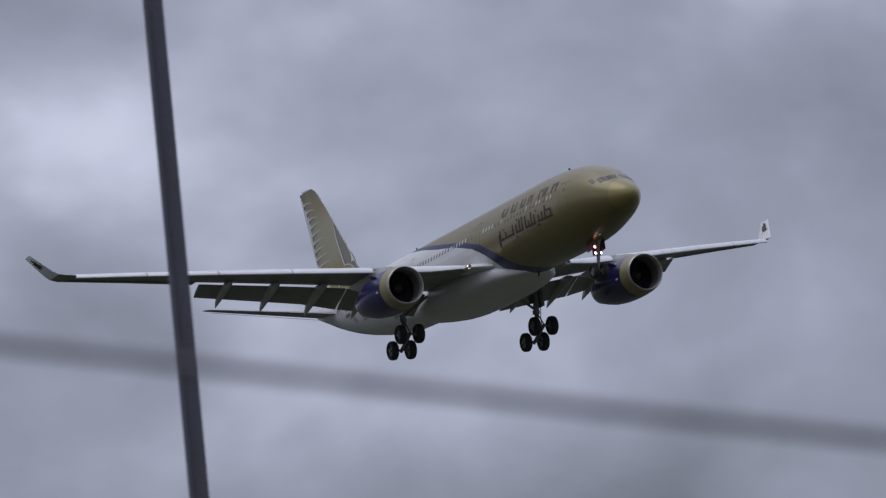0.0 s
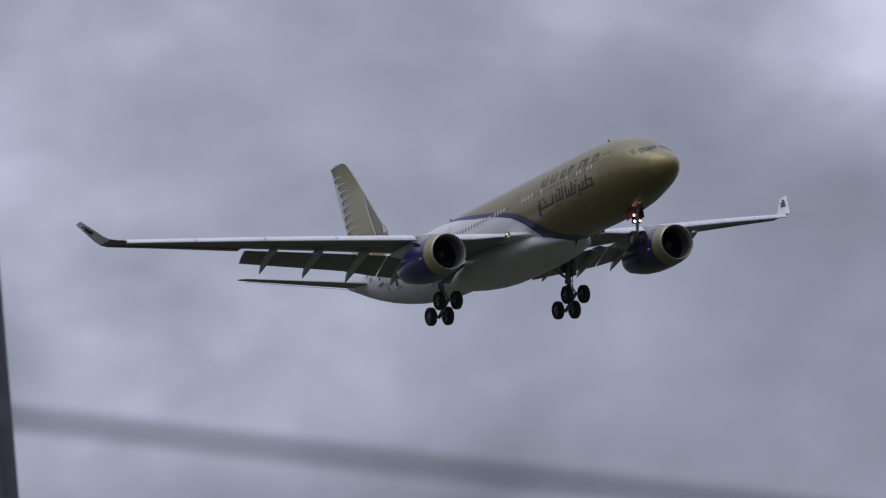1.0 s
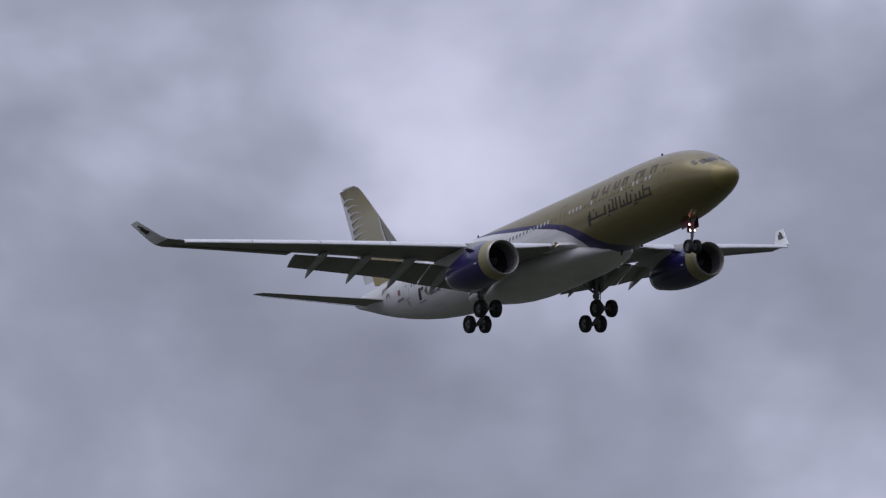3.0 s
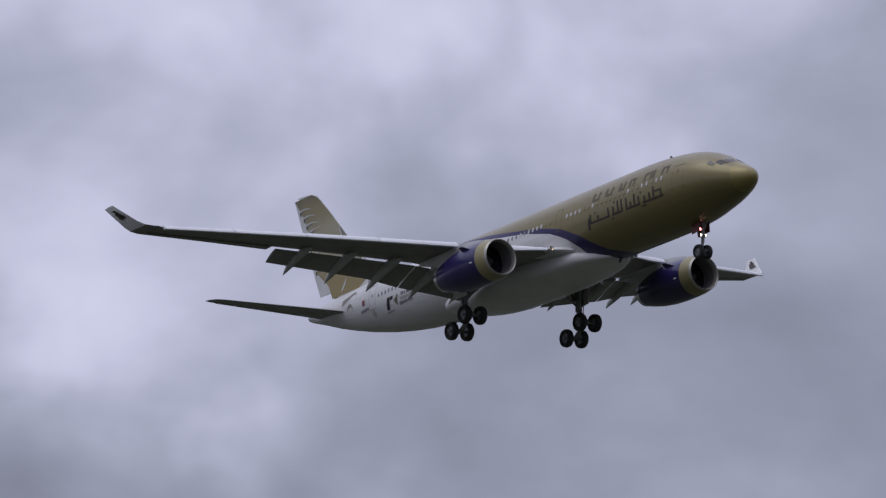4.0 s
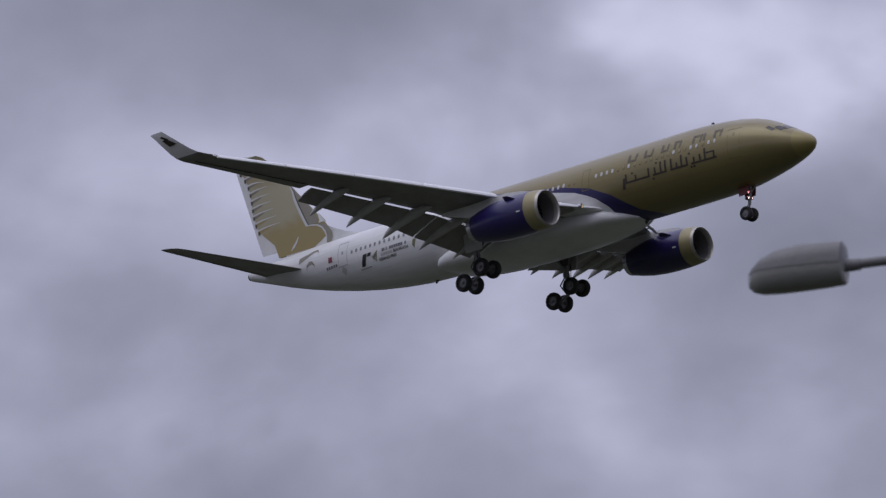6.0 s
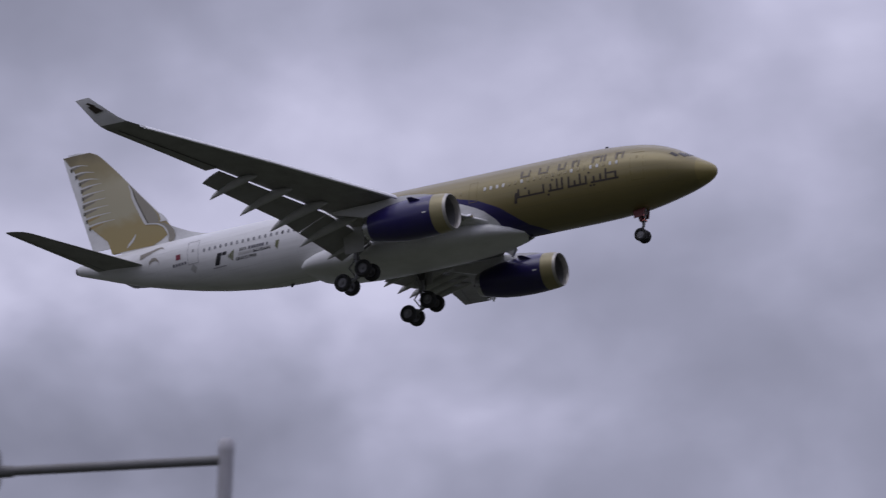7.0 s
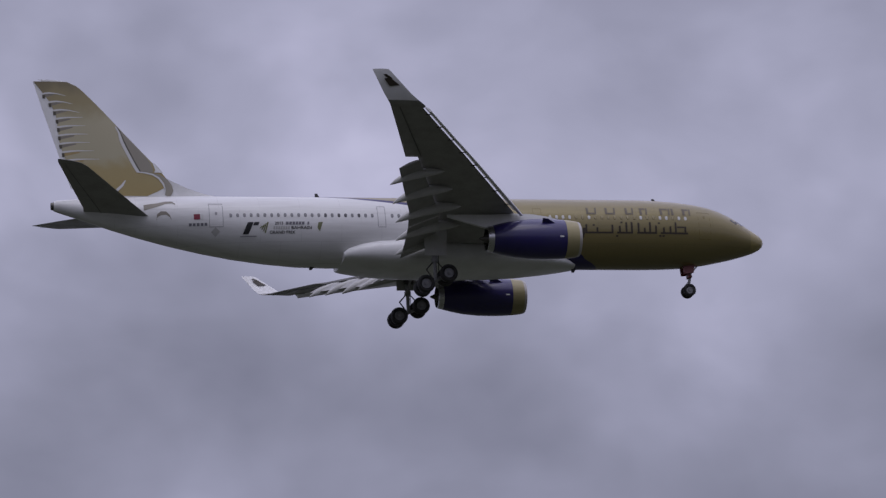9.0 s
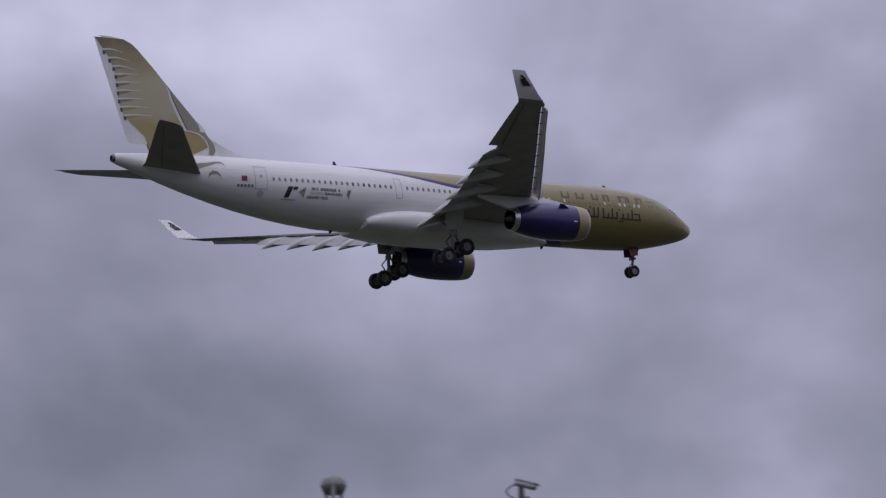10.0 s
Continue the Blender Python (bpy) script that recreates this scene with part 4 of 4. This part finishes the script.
        # white ground in front of the panel, above the head
        fin_plate([(48.78, 4.78), (48.95, 5.0), (49.2, 5.3), (49.5, 5.6)], [(49.5, 4.78), (49.4, 5.0), (49.5, 5.3), (49.6, 5.6)], M["white"], "pale_throat", 0.032, sgn)
        # head: white brow line, grey beak round it and a pale crescent
        brow = [(50.85, 4.86), (50.2, 4.8), (49.6, 4.68), (49.1, 4.4), (48.75, 3.95), (48.62, 3.5), (48.78, 3.25)]
        thick = (0.1, 0.12, 0.12, 0.13, 0.16, 0.12, 0.03)
        fin_plate(brow, [(p[0] + t * 0.7, p[1] - t * 0.9) for p, t in zip(brow, thick)], M["shade"], "brow_line", 0.044, sgn)
        fin_plate([(49.7, 4.74), (49.1, 4.62), (48.5, 4.3), (48.13, 3.8), (48.02, 3.3), (48.2, 2.92), (48.5, 2.85)],
                  [(49.6, 4.68), (49.1, 4.42), (48.74, 4.0), (48.62, 3.6), (48.62, 3.3), (48.66, 3.1), (48.7, 2.95)], M["shoulder"], "beak", 0.04, sgn)
        fin_plate([(51.75, 4.1), (51.95, 3.65), (52.3, 3.3), (52.7, 3.05)], [(51.82, 4.12), (52.15, 3.72), (52.5, 3.42), (52.7, 3.08)], M["shade"], "pale_crescent", 0.046, sgn)
    # tailplanes
    for side in (1, -1):
        bm = bmesh.new()
        loft(bm, [[Vector((p.x, p.y * side, p.z)) for p in [Vector((v.x, v.y, v.z + 0.08 - 0.125 * (te + v.x))) for v in foil(le, te, y, z, t)]] for y, le, te, z, t in ((0.7, 49.7, 55.2, 1.30, 0.6), (1.6, 50.3, 55.35, 1.42, 0.55), (5.0, 52.82, 56.57, 2.06, 0.36), (9.2, 55.85, 58.05, 2.84, 0.2), (9.6, 56.35, 58.13, 2.92, 0.14), (9.75, 57.05, 58.1, 2.95, 0.06))])
        stab = part("tailplane", bm, M["wing"], jet, "grey tailplane")
        bm = bmesh.new()
        slab(bm, [(-53.9, side * 1.6, 1.05), (-57.5, side * 9.2, 2.72), (-57.54, side * 9.2, 2.72), (-53.95, side * 1.6, 1.05)], 0.02)
        part("elevator_joint", bm, M["dark_metal"], stab)


build_tail()


# ---- landing gear ----
def wheel(parent, x, y, z, r, w):
    bm = bmesh.new()
    h = w / 2
    lathe(bm, [(-h * 0.7, r * 0.56), (-h, r * 0.66), (-h, r * 0.84), (-h * 0.78, r * 0.95), (-h * 0.4, r), (h * 0.4, r), (h * 0.78, r * 0.95), (h, r * 0.84), (h, r * 0.66), (h * 0.7, r * 0.56)], (0, 0, 0), "y", 30)
    tyre = part("tyre", bm, M["tyre"], parent)
    tyre.location = (x, y, z)
    bm = bmesh.new()
    lathe(bm, [(-h * 0.62, 0.02), (-h * 0.62, r * 0.2), (-h * 0.4, r * 0.24), (-h * 0.35, r * 0.5), (-h * 0.72, r * 0.57), (h * 0.72, r * 0.57), (h * 0.35, r * 0.5), (h * 0.4, r * 0.24), (h * 0.62, r * 0.2), (h * 0.62, 0.02)], (0, 0, 0), "y", 24, True)
    part("rim", bm, M["rim"], parent).location = (x, y, z)


def build_main_gear(side):
    y = side * 5.31
    front, rear = Vector((-27.53, y, -4.76)), Vector((-29.37, y, -5.61))
    mid = (front + rear) / 2
    bm = bmesh.new()
    tube(bm, (-28.3, y + side * 0.15, -1.4), (-28.45, y, -3.6), 0.24, 0.22, 18)
    tube(bm, (-28.45, y, -3.6), mid, 0.15, 0.15, 16)
    tube(bm, (-28.45, y, -3.45), (-28.45, y, -3.72), 0.27, 0.27, 18)
    gear = part("main_gear_strut", bm, M["strut"], jet, "grey main gear strut")
    bm = bmesh.new()
    tube(bm, front + Vector((0.15, 0, 0.07)), rear - Vector((0.15, 0, 0.07)), 0.13, 0.13, 14)
    for p in (front, rear):
        tube(bm, p - Vector((0, 0.98, 0)), p + Vector((0, 0.98, 0)), 0.085, 0.085, 12)
    part("bogie_beam", bm, M["strut"], gear)
    bm = bmesh.new()
    tube(bm, (-28.45, y, -3.4), (-28.3, y - side * 2.1, -1.9), 0.1, 0.1, 10)
    tube(bm, (-28.42, y, -2.6), (-28.3, y - side * 1.3, -1.9), 0.06, 0.06, 10)
    part("side_stay", bm, M["strut"], gear)
    bm = bmesh.new()
    tube(bm, (-28.6, y, -3.7), (-29.15, y, -4.3), 0.055, 0.055, 8)
    tube(bm, (-29.15, y, -4.3), mid + Vector((-0.12, 0, 0.05)), 0.055, 0.055, 8)
    tube(bm, (-28.3, y, -3.65), front + Vector((0.1, 0, 0.1)), 0.05, 0.05, 8)
    part("torque_link", bm, M["dark_metal"], gear)
    # strut door on the outer side
    bm = bmesh.new()
    slab(bm, [(-27.45, y + side * 0.45, -1.2), (-29.35, y + side * 0.45, -1.2), (-29.25, y + side * 0.32, -3.25), (-27.6, y + side * 0.32, -3.25)], 0.06)
    part("gear_door", bm, M["fairing"], gear, "pale strut door")
    bm = bmesh.new()
    slab(bm, [(-27.9, y - side * 0.32, -2.0), (-28.9, y - side * 0.32, -2.0), (-28.75, y - side * 0.28, -2.9), (-28.0, y - side * 0.28, -2.9)], 0.04)
    part("inner_gear_door", bm, M["dark_metal"], gear)
    bm = bmesh.new()
    bent_tube(bm, [(-28.25, y + side * 0.18, -2.2), (-28.2, y + side * 0.3, -3.2), (-28.2, y + side * 0.2, -4.0), mid + Vector((0.3, 0.15, 0.1))], 0.03, 8)
    part("brake_hose", bm, M["tyre"], gear)
    for p in (front, rear):
        for off in (0.7, -0.7):
            wheel(gear, p.x, p.y + off, p.z, 0.70, 0.52)


def build_nose_gear():
    bm = bmesh.new()
    tube(bm, (-6.1, 0, -2.3), (-6.4, 0, -3.95), 0.13, 0.12, 16)
    tube(bm, (-6.4, 0, -3.95), (-6.5, 0, -4.62), 0.08, 0.08, 14)
    tube(bm, (-6.5, -0.42, -4.62), (-6.5, 0.42, -4.62), 0.06, 0.06, 12)
    gear = part("nose_gear_strut", bm, M["strut"], jet, "grey nose gear strut")
    bm = bmesh.new()
    tube(bm, (-6.35, 0, -3.35), (-5.6, 0, -2.5), 0.05, 0.05, 10)
    tube(bm, (-6.5, 0, -3.9), (-6.85, 0, -4.3), 0.035, 0.035, 8)
    tube(bm, (-6.85, 0, -4.3), (-6.55, 0, -4.52), 0.035, 0.035, 8)
    part("drag_stay", bm, M["strut"], gear)
    for side in (1, -1):
        bm = bmesh.new()
        slab(bm, [(-5.95, side * 0.4, -2.55), (-7.0, side * 0.4, -2.6), (-6.9, side * 0.48, -3.28), (-6.1, side * 0.48, -3.22)], 0.04)
        part("nose_gear_door", bm, M["gear_red"], gear, "red-lined nose gear door")
        wheel(gear, -6.5, side * 0.36, -4.62, 0.52, 0.36)
        for z, mat, r in ((-3.02, "lamp_pink", 0.11), (-3.45, "lamp_white", 0.09)) if side < 0 else ((-3.45, "lamp_white", 0.08),):
            bm = bmesh.new()
            lathe(bm, [(0.22, 0.01), (0.2, r * 0.6), (0.0, r * 1.15), (0.0, r * 1.3), (0.26, r * 0.8)], (-6.2, side * 0.21, z), n=16)
            part("gear_lamp", bm, M["gear_red"], gear)
            bm = bmesh.new()
            lathe(bm, [(0.06, 0.01), (0.09, r * 0.9), (0.12, r)], (-6.2, side * 0.21, z), n=16)
            part("gear_lamp_lens", bm, M[mat], gear, "glowing lamp lens")
    bm = bmesh.new()
    block(bm, -6.52, -6.4, -0.32, 0.32, -3.58, -2.86, 0.02)
    part("lamp_bracket", bm, M["gear_red"], gear, "red lamp bracket")


build_main_gear(1)
build_main_gear(-1)
build_nose_gear()


# ---- foreground ----
def along(dx, dy, dz, d):
    return Vector((dx * d, dy * d, EYE_HEIGHT + dz * d))


def build_fence_post():
    hi, lo = along(-0.9538, 0.2051, 0.2197, 20.3), along(-0.9717, 0.2206, 0.0850, 20.0)
    d = (hi - lo).normalized()
    base = lo - d * (lo.z / d.z)
    top = hi + d * 1.2
    ob = thing("fence_post", "dark leaning steel angle post standing in grass", "post")
    ob.location = base
    side = Vector((0.2, 0.98, 0)).cross(d).normalized()
    across = d.cross(side).normalized()
    bm = bmesh.new()
    prof = [(-0.055, -0.05), (0.055, -0.05), (0.055, -0.035), (-0.035, -0.035), (-0.035, 0.06), (-0.055, 0.06)]
    loft(bm, [[p + across * u + side * v for u, v in prof] for p in (Vector((0, 0, -0.05)) - d * 0.3, (top - base) * 0.5, top - base)])
    part("post_angle", bm, M["post"], ob)
    bm = bmesh.new()
    block(bm, -0.2, 0.2, -0.2, 0.2, -0.02, 0.06, 0.02)
    part("footing", bm, M["galvanised"], ob)


def build_cable_rail():
    a, b = along(-0.9777, 0.1676, 0.1265, 2.6), along(-0.9118, 0.3994, 0.0955, 2.6)
    d = (b - a).normalized()
    p, q = a - d * 0.75, b + d * 1.1
    ob = thing("barrier_rail", "dark grey round barrier rail sloping between two short posts", "rail")
    ob.location = (p.x, p.y, 0)
    o = Vector(ob.location)
    bm = bmesh.new()
    bent_tube(bm, [p - o + (q - p) * k / 8 + Vector((0, 0, -0.004 * k * (8 - k) / 16)) for k in range(9)], 0.0043, 14)
    part("rail", bm, M["cable"], ob)
    for e in (p, q):
        bm = bmesh.new()
        e2 = e - o
        tube(bm, (e2.x, e2.y, -0.1), (e2.x, e2.y, e2.z + 0.02), 0.024, 0.024, 14)
        part("rail_post", bm, M["galvanised"], ob)


def build_street_lamp():
    head_tip, head_end, top = along(-0.5740, 0.7740, 0.2678, 24.35), along(-0.5503, 0.7894, 0.2714, 24.2), along(-0.4972, 0.8207, 0.2817, 24.0)
    ob = thing("street_lamp", "grey street lamp with long arm and cobra head lantern", "street lamp")
    ob.location = (top.x, top.y, 0)
    o = Vector(ob.location)
    top, head_tip, head_end = top - o, head_tip - o, head_end - o
    bm = bmesh.new()
    lathe(bm, [(-0.2, 0.085), (1.3, 0.085), (1.36, 0.062), (top.z - 0.1, 0.05), (top.z - 0.09, 0.055), (top.z - 0.02, 0.055), (top.z, 0.045), (top.z + 0.004, 0.01)], (0, 0, 0), "z", 20, True)
    pole = part("pole", bm, M["pole"], ob, "pale grey painted pole")
    d = (head_end - top)
    flat = Vector((d.x, d.y, 0)).normalized()
    arm_start = Vector((0, 0, top.z - 0.14))
    arm_end = head_end + Vector((0, 0, -0.02))
    bm = bmesh.new()
    bent_tube(bm, [arm_start, arm_start + (arm_end - arm_start) * 0.5, arm_end, arm_end + (arm_end - arm_start) * 0.05], 0.034, 14)
    part("arm", bm, M["lamp_body"], ob)
    # lantern: flattened pod that thickens towards the tip
    u = (head_tip - head_end)
    L = u.length * 0.93
    u = (u.normalized() + Vector((0, 0, 0.05))).normalized()
    v = Vector((-u.y, u.x, 0)).normalized()
    w = u.cross(v)
    if w.z < 0:
        w = -w
    canopy = None
    for name, mat, lower in (("lantern_canopy", "lamp_body", False), ("lantern_bowl", "lamp_bowl", True)):
        bm = bmesh.new()
        rings = []
        for k, half, hi, lo in ((0.0, 0.10, 0.125, 0.11), (0.02, 0.125, 0.145, 0.128), (0.2, 0.142, 0.155, 0.135), (0.45, 0.15, 0.155, 0.14), (0.68, 0.145, 0.135, 0.142), (0.85, 0.12, 0.085, 0.138), (0.95, 0.075, 0.025, 0.12), (1.0, 0.025, -0.03, 0.09)):
            c = head_end + u * (L * k)
            ring = []
            for i in range(17):
                a = math.pi * i / 16
                if lower:
                    ring.append(c + v * half * 0.97 * math.cos(a) - w * (0.02 + lo * math.sin(a) ** 0.8))
                else:
                    ring.append(c + v * half * math.cos(a) + w * (-0.02 + (hi + 0.02) * math.sin(a) ** 0.7))
            rings.append(ring)
        loft(bm, rings)
        canopy = part(name, bm, M[mat], canopy if lower else ob)
    bm = bmesh.new()
    tube(bm, arm_end - u * 0.1, arm_end + u * 0.06, 0.04, 0.045, 14)
    part("clamp", bm, M["lamp_body"], ob)


def build_camera_mast(direction, dist, label, loop):
    p = along(*direction, dist)
    ob = thing("surveillance_mast", label, "camera mast", "surveillance masts")
    ob.location = (p.x, p.y, 0)
    h = p.z
    bm = bmesh.new()
    lathe(bm, [(-0.2, 0.09), (0.05, 0.09), (1.2, 0.08), (1.25, 0.06), (h - 0.22, 0.05), (h - 0.2, 0.065), (h - 0.14, 0.065)], (0, 0, 0), "z", 16, True)
    part("mast", bm, M["galvanised"], ob)
    view = Vector((direction[0], direction[1], 0)).normalized()
    side = Vector((view.y, -view.x, 0))
    z = Vector((0, 0, h))
    if loop:
        bm = bmesh.new()
        a, b = z - side * 0.01 + Vector((0, 0, 0.06)), z + side * 0.125 + Vector((0, 0, 0.022))
        rings = []
        d = (b - a).normalized()
        n = d.cross(view).normalized()
        for k, s in ((-0.35, 0.5), (-0.3, 0.9), (0.0, 1.0), (0.9, 1.0), (1.0, 0.85), (1.02, 0.5)):
            c = a + (b - a) * k
            rings.append([c + view * 0.036 * s * math.cos(i * math.tau / 14) + n * 0.03 * s * math.sin(i * math.tau / 14) for i in range(14)])
        loft(bm, rings)
        housing = part("camera_housing", bm, M["cctv"], ob, "pale camera housing")
        bm = bmesh.new()
        if n.z < 0:
            n = -n
        slab(bm, [a - d * 0.05 + n * 0.029 - view * 0.04, b + d * 0.03 + n * 0.029 - view * 0.04, b + d * 0.03 + n * 0.029 + view * 0.04, a - d * 0.05 + n * 0.029 + view * 0.04], 0.008)
        part("sun_shield", bm, M["shade"], housing, "white sun shield")
        bm = bmesh.new()
        tube(bm, b + d * 0.001, b + d * 0.012, 0.024, 0.022, 14)
        part("front_window", bm, M["glass"], housing)
        bm = bmesh.new()
        tube(bm, z + Vector((0, 0, -0.16)), z + Vector((0, 0, 0.03)), 0.034, 0.024, 12)
        tube(bm, z + Vector((0, 0, -0.12)) - side * 0.0, z + side * 0.07 + Vector((0, 0, -0.07)), 0.024, 0.024, 12)
        part("bracket", bm, M["cctv_dark"], ob)
        bm = bmesh.new()
        bent_tube(bm, [z - side * (0.03 + 0.1 * math.sin(k * math.pi / 10)) + Vector((0, 0, 0.07 - 0.016 * k)) for k in range(11)], 0.007, 8)
        part("cable_loop", bm, M["cctv_dark"], ob)
    else:
        bm = bmesh.new()
        bmesh.ops.create_uvsphere(bm, u_segments=20, v_segments=12, radius=0.1, matrix=Matrix.Translation(z + Vector((0, 0, 0.02))) @ Matrix.Diagonal((1.1, 1.1, 0.8, 1)))
        dome = part("dome", bm, M["lamp_body"], ob, "grey dome")
        bm = bmesh.new()
        lathe(bm, [(h + 0.02, 0.115), (h + 0.055, 0.112), (h + 0.09, 0.092), (h + 0.115, 0.058), (h + 0.124, 0.01)], (0, 0, 0), "z", 20, True)
        part("hood", bm, M["strut"], dome)
        bm = bmesh.new()
        for a in range(3):
            c, s = math.cos(a * 2.1), math.sin(a * 2.1)
            tube(bm, (0.1 * c, 0.1 * s, h + 0.03), (0.05 * c, 0.05 * s, h - 0.16), 0.018, 0.018, 8)
        part("bracket", bm, M["cctv"], ob)


build_fence_post()
build_cable_rail()
build_street_lamp()
build_camera_mast((0.4431, 0.8690, 0.2202), 32.0, "grey mast with a grey dome camera on top", False)
build_camera_mast((0.4885, 0.8448, 0.2184), 32.0, "grey mast with a pale bullet camera and looped cable", True)


def motions():
    walk(jet, [(t, pose(x, y, z, rx, ry, rz)) for t, x, y, z, rx, ry, rz in JET_ROWS])


motions()
